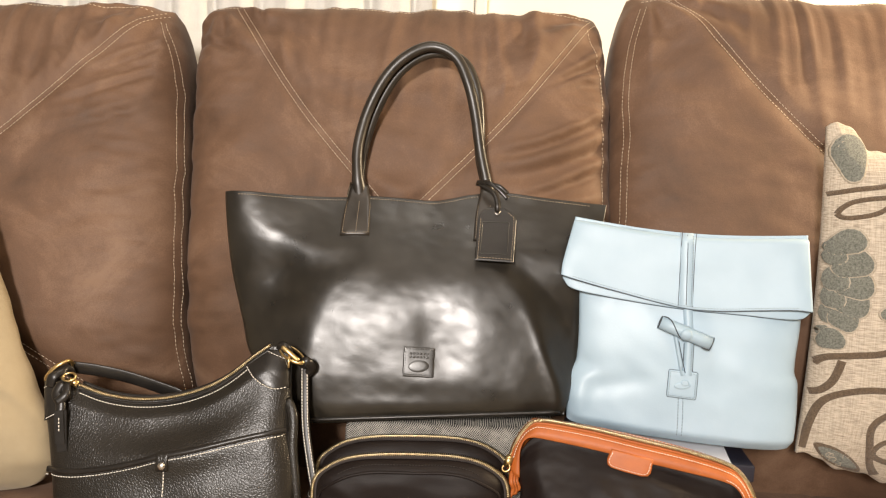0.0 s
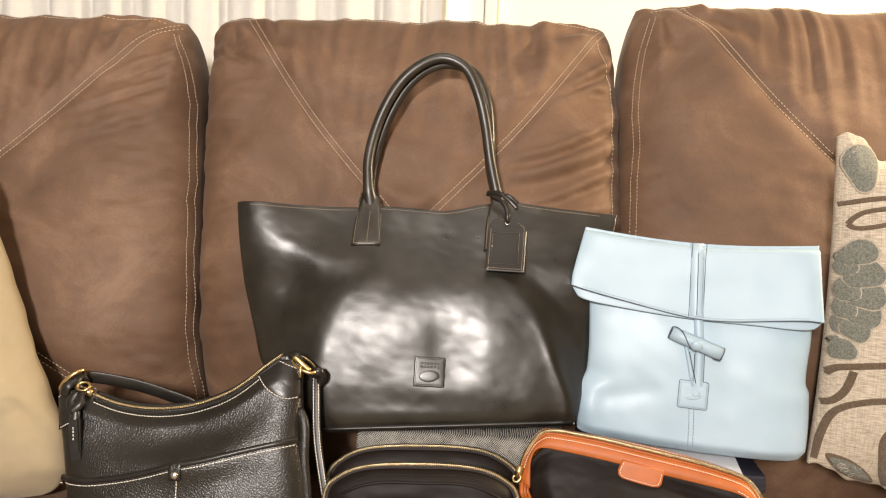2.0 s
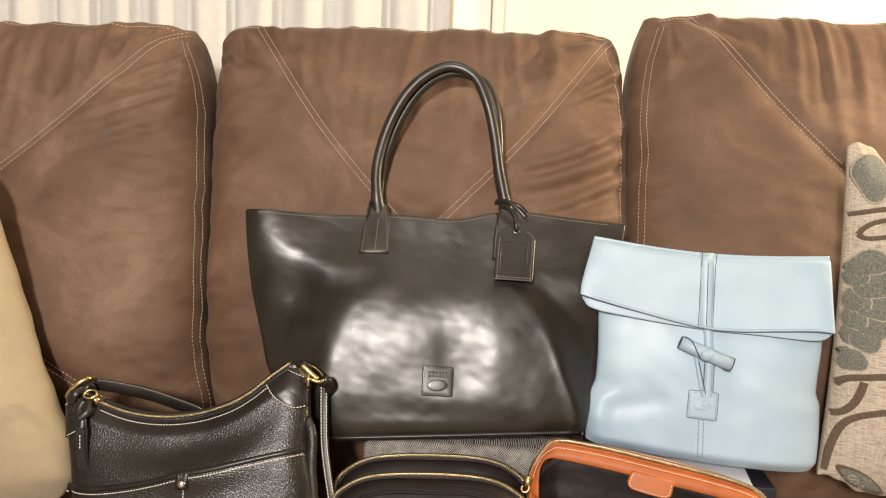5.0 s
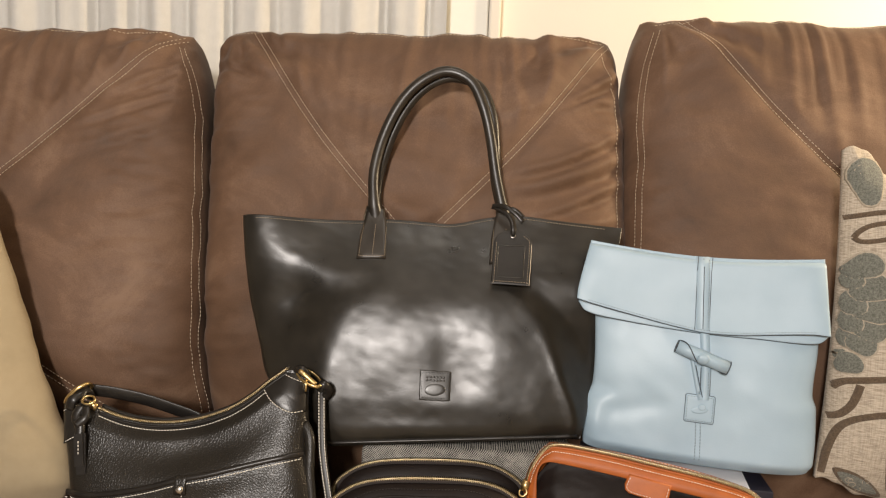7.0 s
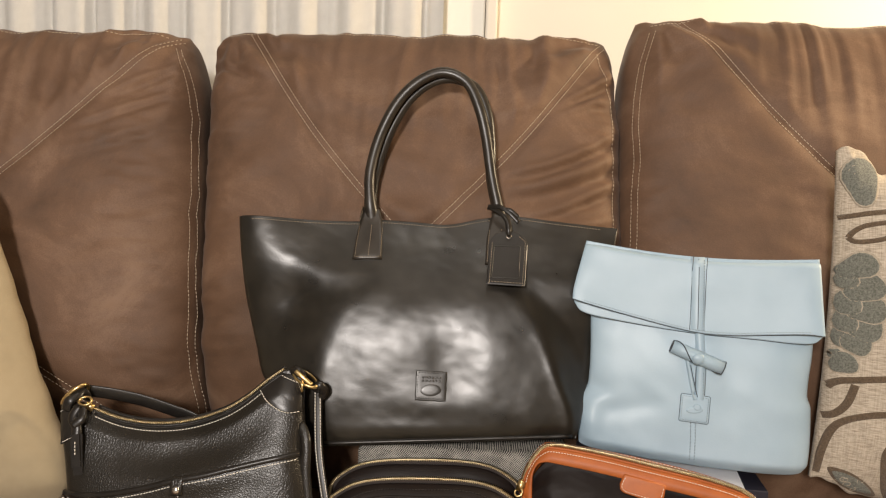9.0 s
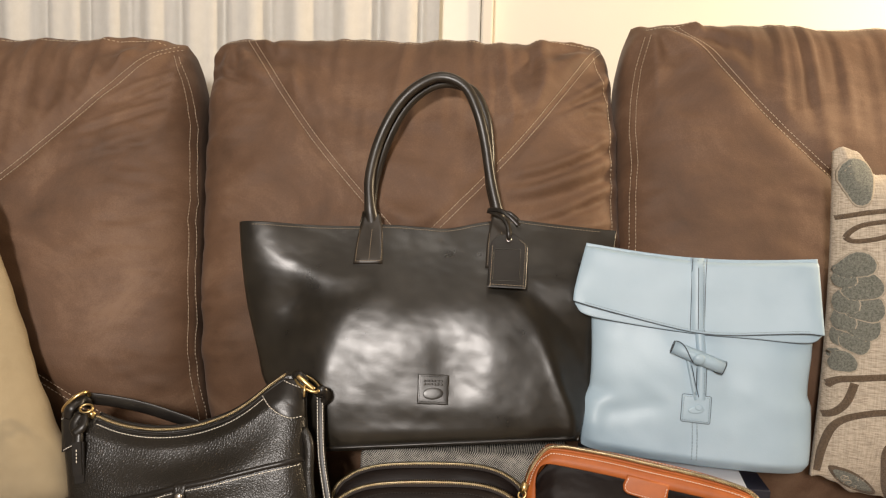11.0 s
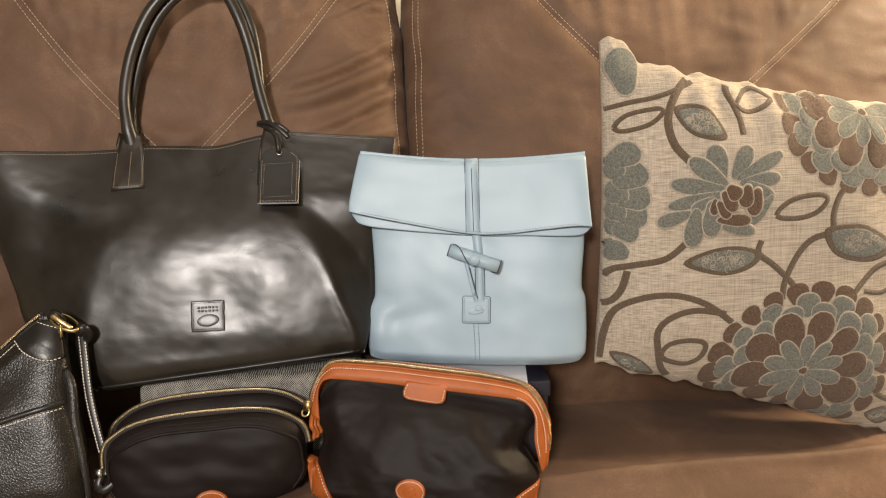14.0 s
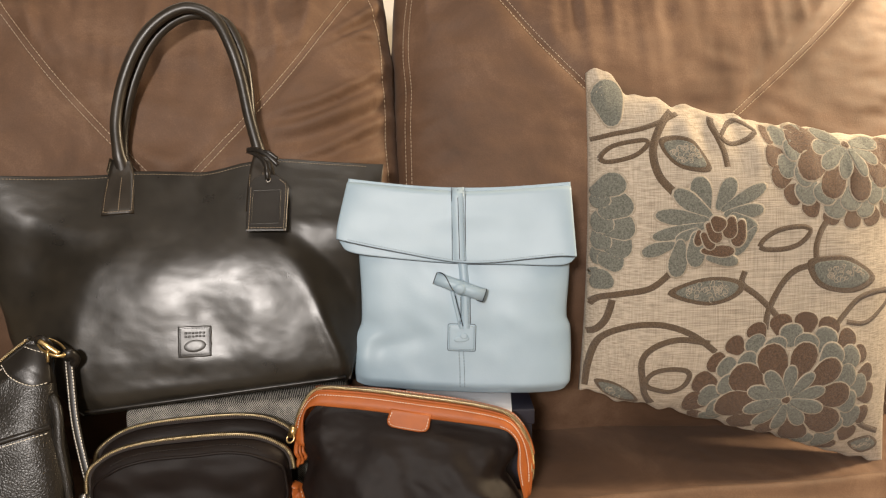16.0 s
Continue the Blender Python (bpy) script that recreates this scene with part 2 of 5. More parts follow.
def lerp(pts, x):
    """Smooth value at x through (x, y) pairs."""
    if x <= pts[0][0]:
        return pts[0][1]
    for k in range(len(pts) - 1):
        (a, p), (b, q) = pts[k], pts[k + 1]
        if x <= b:
            t, w = (x - a) / (b - a), b - a
            m0 = (q - pts[k - 1][1]) / (b - pts[k - 1][0]) if k else (q - p) / w
            m1 = (pts[k + 2][1] - p) / (pts[k + 2][0] - a) if k + 2 < len(pts) else (q - p) / w
            return (2 * t ** 3 - 3 * t * t + 1) * p + (t ** 3 - 2 * t * t + t) * w * m0 + (3 * t * t - 2 * t ** 3) * q + (t ** 3 - t * t) * w * m1
    return pts[-1][1]


def curve(pts, n=40, closed=False):
    """n points on a Catmull-Rom curve through pts (2D or 3D), evenly spread."""
    P = [Vector((*p, 0)) if len(p) == 2 else Vector(p) for p in pts]
    m = len(P)
    out = []
    segs = m if closed else m - 1
    for i in range(segs):
        if closed:
            a, b, c, d = (P[(i + k) % m] for k in (-1, 0, 1, 2))
        else:
            a, b, c, d = P[max(i - 1, 0)], P[i], P[i + 1], P[min(i + 2, m - 1)]
        for k in range(12):
            t = k / 12
            out.append(0.5 * (2 * b + (c - a) * t + (2 * a - 5 * b + 4 * c - d) * t * t + (3 * b - a - 3 * c + d) * t ** 3))
    out.append(P[0].copy() if closed else P[-1].copy())
    length = [0.0]
    for p, q in zip(out, out[1:]):
        length.append(length[-1] + (q - p).length)
    res, j = [], 0
    count = n + 1 if closed else n
    for i in range(count):
        s = length[-1] * i / (count - 1)
        while j < len(out) - 2 and length[j + 1] < s:
            j += 1
        w = (s - length[j]) / max(1e-9, length[j + 1] - length[j])
        res.append(out[j].lerp(out[j + 1], w))
    if closed:
        res.pop()
    return [tuple(p[:2]) for p in res] if len(pts[0]) == 2 else res


def spread(n):
    """0..1, closer together towards both ends."""
    return [0.5 * (i / n) + 0.5 * (0.5 - 0.5 * math.cos(math.pi * i / n)) for i in range(n + 1)]


def pouf(place, front, back, nx=60, ny=60):
    """A closed soft body. place(u, v): x, z of the outline's map; front, back: depth to either side."""
    us, vs = spread(nx), spread(ny)
    s = Shape()
    for side, fn in ((-1, front), (1, back)):
        verts = []
        for v in vs:
            for u in us:
                x, z = place(u, v)
                verts.append((x, side * fn(u, v), z))
        w = nx + 1
        s.add(verts, [(j * w + i, j * w + i + 1, (j + 1) * w + i + 1, (j + 1) * w + i) for j in range(ny) for i in range(nx)])
    w, o = nx + 1, (nx + 1) * (ny + 1)
    rim = [i for i in range(w)] + [j * w + nx for j in range(1, ny + 1)] + [ny * w + i for i in range(nx - 1, -1, -1)] + [j * w for j in range(ny - 1, 0, -1)]
    s.f += [(a, b, b + o, a + o) for a, b in zip(rim, rim[1:] + rim[:1])]
    return s


def plump(u, v, p=6, q=6, e=0.5):
    a, b = abs(2 * u - 1), abs(2 * v - 1)
    return max(0.0, 1 - a ** p) ** e * max(0.0, 1 - b ** q) ** e


class Surf:
    """Finds the front of a shape at (x, z)."""

    def __init__(self, *shapes):
        self.trees = [s.bvh() for s in shapes]
        self.last = 0.0

    def at(self, x, z):
        best, normal = None, Vector((0, -1, 0))
        for t in self.trees:
            hit, n, _, _ = t.ray_cast(Vector((x, -3, z)), Vector((0, 1, 0)))
            if hit and (best is None or hit.y < best):
                best, normal = hit.y, n if n.y < 0 else -n
        if best is None:
            best = self.last
        self.last = best
        return best, normal

    def point(self, x, z, lift=0.0):
        y, n = self.at(x, z)
        return Vector((x, y, z)) + n * lift


def box(s, c, half, ax=None):
    """A box into shape s. ax: three axes."""
    ax = ax or (Vector((1, 0, 0)), Vector((0, 1, 0)), Vector((0, 0, 1)))
    vs = [Vector(c) + ax[0] * (i * half[0]) + ax[1] * (j * half[1]) + ax[2] * (k * half[2]) for i in (-1, 1) for j in (-1, 1) for k in (-1, 1)]
    s.add(vs, [(0, 1, 3, 2), (4, 6, 7, 5), (0, 4, 5, 1), (2, 3, 7, 6), (0, 2, 6, 4), (1, 5, 7, 3)])


def along(pts, k=6):
    """The same line with more points on it, so that its corners stay sharp."""
    o = [pts[0]]
    for a, b in zip(pts, pts[1:]):
        o += [(a[0] + (b[0] - a[0]) * i / k, a[1] + (b[1] - a[1]) * i / k) for i in range(1, k + 1)]
    return o


def stitches(surf, pts, step=0.004, length=0.0028, width=0.0007, lift=0.0004, s=None):
    """Short threads along a line (x, z) on a surface."""
    s = s or Shape()
    total = sum(math.dist(a, b) for a, b in zip(pts, pts[1:]))
    n = max(2, int(total / step))
    line = curve(pts, n * 2 + 1)
    for i in range(n):
        a, b = line[2 * i], line[2 * i + 1]
        pa, pb = surf.point(*a, lift), surf.point(*b, lift)
        d = pb - pa
        if d.length < 1e-6 or d.length > 3 * step:
            continue
        nrm = surf.at(*a)[1]
        d.normalize()
        side = d.cross(nrm).normalized()
        box(s, (pa + pb) / 2, (length / 2, width / 2, 0.0004), (d, side, nrm))
    return s


def tube(pts, r, seg=10, flat=1.0, up=None, s=None, caps=True):
    """A tube through points; r: one radius or one for each point. flat: squeeze along the second axis."""
    s = s or Shape()
    P = [Vector(p) for p in pts]
    R = r if isinstance(r, (list, tuple)) else [r] * len(P)
    verts, ref = [], Vector(up or (0, 1, 0))
    for i, p in enumerate(P):
        d = (P[min(i + 1, len(P) - 1)] - P[max(i - 1, 0)]).normalized()
        a = d.cross(ref)
        if a.length < 0.05:
            a = d.cross(Vector((0.3, 0.2, 1)))
        a.normalize()
        b = a.cross(d).normalized()
        for k in range(seg):
            t = 2 * math.pi * k / seg
            verts.append(p + a * (math.cos(t) * R[i]) + b * (math.sin(t) * R[i] * flat))
    faces = [(i * seg + k, i * seg + (k + 1) % seg, (i + 1) * seg + (k + 1) % seg, (i + 1) * seg + k) for i in range(len(P) - 1) for k in range(seg)]
    if caps:
        faces += [tuple(range(seg)), tuple((len(P) - 1) * seg + k for k in range(seg))]
    return s.add(verts, faces)


def ring(c, r, wire, ax, ay, s=None, squash=1.0, n=24):
    """A closed wire ring."""
    s = s or Shape()
    ax, ay = Vector(ax).normalized(), Vector(ay).normalized()
    nz = ax.cross(ay)
    verts, seg = [], 8
    for i in range(n):
        t = 2 * math.pi * i / n
        o = ax * math.cos(t) + ay * (math.sin(t) * squash)
        for k in range(seg):
            q = 2 * math.pi * k / seg
            verts.append(Vector(c) + o * (r + wire * math.cos(q)) + nz * (wire * math.sin(q)))
    return s.add(verts, [(i * seg + k, i * seg + (k + 1) % seg, ((i + 1) % n) * seg + (k + 1) % seg, ((i + 1) % n) * seg + k) for i in range(n) for k in range(seg)])


def patch(surf, outline, lift=0.0015, rings=3, s=None, dome=0.0, edge=0.0006, rim=0.7):
    """A thin piece with that outline (x, z), laid over a surface, its rim turned down into it."""
    s = s or Shape()
    n = len(outline)
    cx, cz = sum(p[0] for p in outline) / n, sum(p[1] for p in outline) / n
    verts, faces = [], []
    levels = [(1.0, -edge), (1.0, lift * rim)] + [(1 - (k + 0.25) / (rings + 0.3), lift + dome * (k + 1) / rings) for k in range(rings)]
    for scale, up in levels:
        for x, z in outline:
            verts.append(surf.point(cx + (x - cx) * scale, cz + (z - cz) * scale, up))
    for r in range(len(levels) - 1):
        faces += [(r * n + i, r * n + (i + 1) % n, (r + 1) * n + (i + 1) % n, (r + 1) * n + i) for i in range(n)]
    verts.append(surf.point(cx, cz, lift + dome))
    faces += [((len(levels) - 1) * n + i, (len(levels) - 1) * n + (i + 1) % n, len(levels) * n) for i in range(n)]
    return s.add(verts, faces)


def ribbon(surf, pts, width, lift=0.0015, n=30, s=None, taper=None, edge=0.0006):
    """A flat strip laid along a line (x, z) over a surface."""
    s = s or Shape()
    line = curve(pts, n)
    verts = []
    for i, p in enumerate(line):
        a, b = line[max(i - 1, 0)], line[min(i + 1, n - 1)]
        d = Vector((b[0] - a[0], b[1] - a[1])).normalized()
        h = width / 2 * (taper(i / (n - 1)) if taper else 1.0)
        for off, up in ((-1, -edge), (-0.86, lift), (0, lift * 1.15), (0.86, lift), (1, -edge)):
            verts.append(surf.point(p[0] - d.y * h * off, p[1] + d.x * h * off, up))
    faces = [(i * 5 + k, i * 5 + k + 1, (i + 1) * 5 + k + 1, (i + 1) * 5 + k) for i in range(n - 1) for k in range(4)]
    return s.add(verts, faces)


def rect(x0, z0, x1, z1, r=0.003, turn=0.0, n=4):
    """A rounded rectangle's outline."""
    out = []
    for cx, cz, a in ((x1 - r, z1 - r, 0), (x0 + r, z1 - r, 90), (x0 + r, z0 + r, 180), (x1 - r, z0 + r, 270)):
        corner = []
        for k in range(n + 1):
            t = radians(a + 90 * k / n)
            corner.append((cx + r * math.cos(t), cz + r * math.sin(t)))
        if out:
            a0, b0 = out[-1], corner[0]
            out += [(a0[0] + (b0[0] - a0[0]) * k / 5, a0[1] + (b0[1] - a0[1]) * k / 5) for k in range(1, 5)]
        out += corner
    a0, b0 = out[-1], out[0]
    out += [(a0[0] + (b0[0] - a0[0]) * k / 5, a0[1] + (b0[1] - a0[1]) * k / 5) for k in range(1, 5)]
    mx, mz, c, q = (x0 + x1) / 2, (z0 + z1) / 2, math.cos(radians(turn)), math.sin(radians(turn))
    return [(mx + (x - mx) * c - (z - mz) * q, mz + (x - mx) * q + (z - mz) * c) for x, z in out]


def oval(cx, cz, rx, rz, n=24, turn=0.0):
    c, q = math.cos(radians(turn)), math.sin(radians(turn))
    return [(cx + rx * math.cos(t) * c - rz * math.sin(t) * q, cz + rx * math.cos(t) * q + rz * math.sin(t) * c) for t in (2 * math.pi * k / n for k in range(n))]


def nz(x, y, z, scale):
    return noise.noise(Vector((x, y, z)) * scale)


def block(x0, x1, y0, y1, z0, z1, bevel=0.0):
    """A box with rounded edges."""
    bm = bmesh.new()
    bmesh.ops.create_cube(bm, size=1)
    for v in bm.verts:
        v.co = Vector(((x0 + x1) / 2 + v.co.x * (x1 - x0), (y0 + y1) / 2 + v.co.y * (y1 - y0), (z0 + z1) / 2 + v.co.z * (z1 - z0)))
    if bevel:
        bmesh.ops.bevel(bm, geom=bm.edges[:], offset=bevel, segments=3, affect="EDGES", profile=0.5)
    bm.verts.ensure_lookup_table()
    s = Shape().add([v.co.copy() for v in bm.verts], [tuple(v.index for v in f.verts) for f in bm.faces])
    bm.free()
    return s


# ---- the room ----
def structure(name, shape, material, label, smooth=False):
    return tagged(part(name, shape, material, None, smooth=smooth), label, "room", kind="structure")


structure("floor", block(-3.2, 3.2, -2.6, 1.62, -0.1, 0.0), CARPET, "beige carpet over the whole floor")
structure("wall_back", block(-3.2, 3.2, 1.62, 1.76, 0.0, 2.5), WALL, "cream painted wall behind the sofa")
# these walls and the ceiling are unseen, darkened so less light bounces back
structure("wall_left", block(-3.34, -3.2, -2.6, 1.76, 0.0, 2.5), WALL_DIMMED, "unseen side wall, toned dark to cut bounced light")
structure("wall_right", block(3.2, 3.34, -2.6, 1.76, 0.0, 2.5), WALL_DIMMED, "unseen side wall, toned dark to cut bounced light")
structure("wall_front", block(-3.2, 3.2, -2.74, -2.6, 0.0, 2.5), WALL_DIMMED, "unseen wall facing the sofa, toned dark to cut bounced light")
structure("ceiling", block(-3.34, 3.34, -2.74, 1.76, 2.5, 2.6), WALL_DIMMED, "unseen ceiling, toned dark to cut bounced light")
structure("window_trim", block(-0.06, 0.052, 1.59, 1.62, 0.3, 2.2, 0.004), WOODTRIM, "white painted window casing at the curtain's edge")
structure("trim", block(0.053, 0.078, 1.578, 1.62, 0.3, 2.2, 0.005), WALL, "narrow cream moulding at the window casing's edge")


def make_curtain():
    t = thing("curtain", pose(0, 1.55, 0.12), "off-white pleated curtain hanging behind the sofa", "curtain")
    s = Shape()
    n, m = 260, 12
    verts = []
    for j in range(m + 1):
        z = 2.18 * j / m
        for i in range(n + 1):
            x = -1.55 + 1.52 * i / n
            ph = x * 62 + 1.6 * nz(x, 0, 0, 3.0)
            y = 0.014 * math.sin(ph) + 0.005 * math.sin(2.3 * ph + 1) + 0.012 * nz(x, z, 0, 2.0)
            verts.append((x + 0.007 * math.cos(ph), y, z))
    w = n + 1
    s.add(verts, [(j * w + i, j * w + i + 1, (j + 1) * w + i + 1, (j + 1) * w + i) for j in range(m) for i in range(n)])
    k = len(s.v)
    s.add([(v.x, v.y + 0.002, v.z) for v in s.v[:k]], [tuple(reversed(f)) for f in s.f])
    part("cloth", s, CURTAIN, t)
    rod = tube([(-1.6, 0.0, 2.2), (0.1, 0.0, 2.2)], 0.012)
    part("rod", rod, BRASS, t)


make_curtain()

# ---- the sofa ----
sofa = thing("sofa", pose(0, 0, 0), "brown faux suede sofa with cross-stitched loose back cushions", "sofa")
LEAN = 17.0


def back_cushion(x0, x1, bottom, top, cross, seed, low=(0.0, 0.0), peak=(0.0, 0.0), rows=((), ()), slack=1.0, creased=(0, 0), pleats=1.0, feet=(None, None)):
    """A plump back cushion between x0 and x1 (shifted by `low` at the bottom); its seams run from the corners through `cross`."""
    m = pose(0, 1.13, 0.93, -LEAN, 0, 0)
    w, h = x1 - x0, top - bottom
    cx, cz = cross
    lines = []
    for ex, ez in ((x0 + 0.085, top - 0.012), (x1 - 0.030, top - 0.012), feet[0] or (x0 + 0.045, bottom + 0.02), feet[1] or (x1 - 0.045, bottom + 0.02)):
        bow = 0.018 if ez > cz else -0.01
        mid = ((ex + cx) / 2 + (bow if ex > cx else -bow), (ez + cz) / 2)
        lines.append(curve([(ex, ez), mid, (cx, cz)], 40))

    def place(u, v):
        a, b = 2 * u - 1, 2 * v - 1
        r = 0.060 * abs(a) ** 5 * abs(b) ** 7
        x = x0 + w * u + (1 - v) * (low[0] * (1 - u) + low[1] * u)
        x = x + (0.5 * (x0 + x1) - x) * r + 0.004 * nz(seed, v * 6, 0, 2.0) * abs(a) ** 4
        z = bottom + h * v
        z = z + (0.5 * (top + bottom) - z) * r * 0.10
        z += (0.007 * nz(u * 9, seed, 0, 1.0) + 0.004 * nz(u * 25, seed, 3, 1.0) + peak[0] * (1 - u) + peak[1] * u) * max(0, b) ** 3
        return x, z

    def dist_seam(x, z):
        best = 1.0
        for ln in lines:
            for a, b in zip(ln[::3], ln[3::3]):
                d = Vector((b[0] - a[0], b[1] - a[1]))
                q = Vector((x - a[0], z - a[1]))
                t = min(1, max(0, q.dot(d) / d.length_squared))
                best = min(best, (q - d * t).length)
        return best

    rnd = random.Random(seed)
    creases = [(sg, top - h * (0.07 + 0.062 * k + 0.02 * rnd.random()), rnd.uniform(0.30, 0.75), rnd.uniform(0.10, 0.26), rnd.uniform(0.004, 0.010), rnd.uniform(0.007, 0.012)) for sg in (0, 1) for k in range(creased[sg])]
    puckers = [(li, 0.12 + 0.09 * k + 0.04 * rnd.random(), rnd.uniform(0.06, 0.15), rnd.uniform(0.005, 0.011), rnd.uniform(0.006, 0.011), rnd.uniform(0.10, 0.50)) for li in (0, 1) for k in range(9)]

    def front(u, v):
        x, z = place(u, v)
        f = 0.02 + 0.085 * plump(u, v, 9, 9, 0.55)
        d = dist_seam(x, z)
        calm = 0.15 + 0.85 * smooth01(0.006, 0.035, d)
        ex, ez = (x0 + 0.085, top - 0.012) if x < cx else (x1 - 0.030, top - 0.012)
        over = smooth01(-0.01, 0.03, z - (cz + (ez - cz) * min(1.0, (x - cx) / (ex - cx))))
        # long soft creases drawn in from the two ends
        for sg, zc, slope, far, tall, wide in creases:
            s = (x1 - x) if sg else (x - x0)
            if s < far:
                q = z - (zc - slope * s * (1 - 1.6 * s) + 0.006 * math.sin(17 * s + 40 * tall * 9))
                fade = smooth01(0.0, 0.035, s) * (1 - smooth01(0.35 * far, far, s)) * slack * calm
                f += fade * tall * (math.exp(-(q / wide) ** 2) - 0.8 * math.exp(-((q + 1.7 * wide) / (0.8 * wide)) ** 2))
        # short puckers that stand up from the slanting seams
        for li, at, tallness, deep, wide, lean in puckers:
            ln = lines[li]
            px, pz = ln[min(39, int(at * 40))]
            dz = z - pz
            if 0 < dz < tallness:
                q = x - px - lean * dz * (1 if li else -1)
                f += pleats * slack * deep * 1.5 * max(0.0, 0.72 - at) * (math.exp(-(q / wide) ** 2) - 0.6 * math.exp(-((q - 1.8 * wide) / wide) ** 2)) * smooth01(0.010, 0.034, dz) * calm * (1 - smooth01(0.4 * tallness, tallness, dz))
        mid = math.sin(math.pi * u) * math.sin(math.pi * min(1, v * 1.0))
        f += 0.012 * mid - 0.006
        f -= 0.0045 * math.exp(-(d / 0.011) ** 2) * min(1, mid * 4)
        f += 0.002 * math.exp(-((d - 0.03) / 0.02) ** 2) * min(1, mid * 4)
        # folds that run down from the top edge, and sideways ones by the ends
        up = pleats * slack * over * smooth01(0.56, 0.96, v) * (1 - 0.6 * smooth01(0.99, 1, v))
        amount = max(0.0, 0.42 + 1.3 * nz(x, z * 0.2, seed + 4, 7))
        wave = math.sin(x * 120 + 9 * nz(x, z * 0.35, seed, 5) + 10 * z * nz(seed, x, 0, 2))
        f += up * calm * (0.009 * (0.5 + 0.5 * wave) ** 3 * amount + 0.006 * nz(x * 3.2, z * 0.5, seed, 15))
        side = slack * smooth01(0.50, 0.95, abs(2 * u - 1)) * smooth01(0.10, 0.45, v)
        f += 0.6 * side * (0.25 + 0.75 * smooth01(0.0, 0.04, d)) * (0.015 * nz(x * 0.7, z * 3.0 - x, seed + 9, 10) + 0.007 * nz(x, z * 3.6, seed + 5, 22))
        f += (0.003 + 0.005 * over) * slack * (0.3 + 0.7 * smooth01(0.0, 0.04, d)) * smooth01(0.1, 0.4, v) * nz(x * 0.6 + z * 0.5, z * 2.2, seed + 6, 13) * mid
        # tucks that fan out of the upper corners
        for ex, sg in ((x0 + 0.05, 1), (x1 - 0.02, -1)):
            dx, dz = (x - ex) * sg, top - z
            r = math.hypot(dx, dz)
            f += 0.006 * math.sin(9 * math.atan2(dz, abs(dx) + 0.001) + 3 * nz(x, z, seed, 8)) * smooth01(0.02, 0.06, r) * (1 - smooth01(0.09, 0.24, r))
        f += 0.006 * nz(x, z, seed, 5) * mid + 0.0022 * nz(x, z * 2.2, seed + 2, 24) * mid
        f -= 0.13 * (1 - smooth01(0.0, 0.42, v)) ** 1.3
        return f

    body = pouf(place, front, lambda u, v: 0.03 + 0.09 * plump(u, v, 8, 8, 0.5) + 0.13 * (1 - smooth01(0.0, 0.42, v)) ** 1.3, 200, 170)
    off = Vector((0, 0.105, 0))
    body.v = [m @ (p + off) for p in body.v]
    cush = part("back_cushion", body, SUEDE, sofa)
    local = Shape()
    inv = m.inverted()
    local.v, local.f = [inv @ p for p in body.v], body.f
    surf = Surf(local)
    st = Shape()
    for ln in lines:
        for o in (-0.0045, 0.0045):
            pts = []
            for i, p in enumerate(ln):
                a, b = ln[max(0, i - 1)], ln[min(len(ln) - 1, i + 1)]
                d = Vector((b[0] - a[0], b[1] - a[1])).normalized()
                pts.append((p[0] - d.y * o, p[1] + d.x * o))
            stitches(surf, pts[::4] + [pts[-1]], 0.0062, 0.0040, 0.0007, 0.0005, st)
    for ex, sign, offsets in ((x0, 1, rows[0]), (x1, -1, rows[1])):
        for o in offsets:
            pts = [(place(0 if sign > 0 else 1, v)[0] + sign * (o + 0.012 * smooth01(0.8, 1, v)) + 0.002 * nz(v * 8, ex, o, 2), bottom + h * v) for v in [0.03 + 0.93 * k / 14 for k in range(15)]]
            stitches(surf, pts, 0.0062, 0.0040, 0.0007, 0.0005, st)
    pts = [(x0 + w * (0.05 + 0.9 * k / 20), place(0.05 + 0.9 * k / 20, 1)[1] - 0.020) for k in range(21)]
    stitches(surf, pts, 0.0062, 0.0040, 0.0007, 0.0005, st)
    st.v = [m @ p for p in st.v]
    part("stitching", st, THREAD_SOFA, cush, "pale tan double stitching")


back_cushion(-1.40, -0.436, -0.50, 0.302, (-0.852, -0.117), 1.0, low=(0.0, 0.082), peak=(-0.012, 0.008), rows=((), (0.003, 0.010)), creased=(0, 3), pleats=1.5, feet=(None, (-0.365, -0.42)))
back_cushion(-0.420, 0.279, -0.48, 0.306, (-0.045, -0.073), 4.0, low=(0.062, 0.014), peak=(0.008, 0.012), rows=((), (0.020,)), creased=(1, 7), pleats=0.8)
back_cushion(0.286, 1.18, -0.48, 0.354, (0.702, -0.048), 8.0, low=(-0.016, 0.0), peak=(0.006, -0.006), rows=((0.016, 0.024), ()), slack=0.6, pleats=1.2, feet=((0.86, -0.46), None))


def seat_z(x, y):
    """Height of the seat's upper side, which rolls over towards the front."""
    line = 0.910 + 0.10 * (x - 0.43)
    z = 0.462 - 0.026 * smooth01(0.45, 1.0, x)
    d = line - y
    if d > 0:
        z -= 1.05 * d * smooth01(-0.004, 0.014, d) - 0.006 * math.sin(min(1, d / 0.3) * math.pi)
        z += 0.0035 * math.sin(x * 70 + 4 * nz(x, y, 1, 6) + y * 25) * smooth01(0.0, 0.1, d) * max(0, 0.3 + nz(x, y * 0.3, 5, 8))
    z += 0.003 * math.exp(-(d / 0.007) ** 2)
    return z + 0.004 * nz(x, y, 0, 7) + 0.0016 * nz(x * 2.5, y, 3, 22)


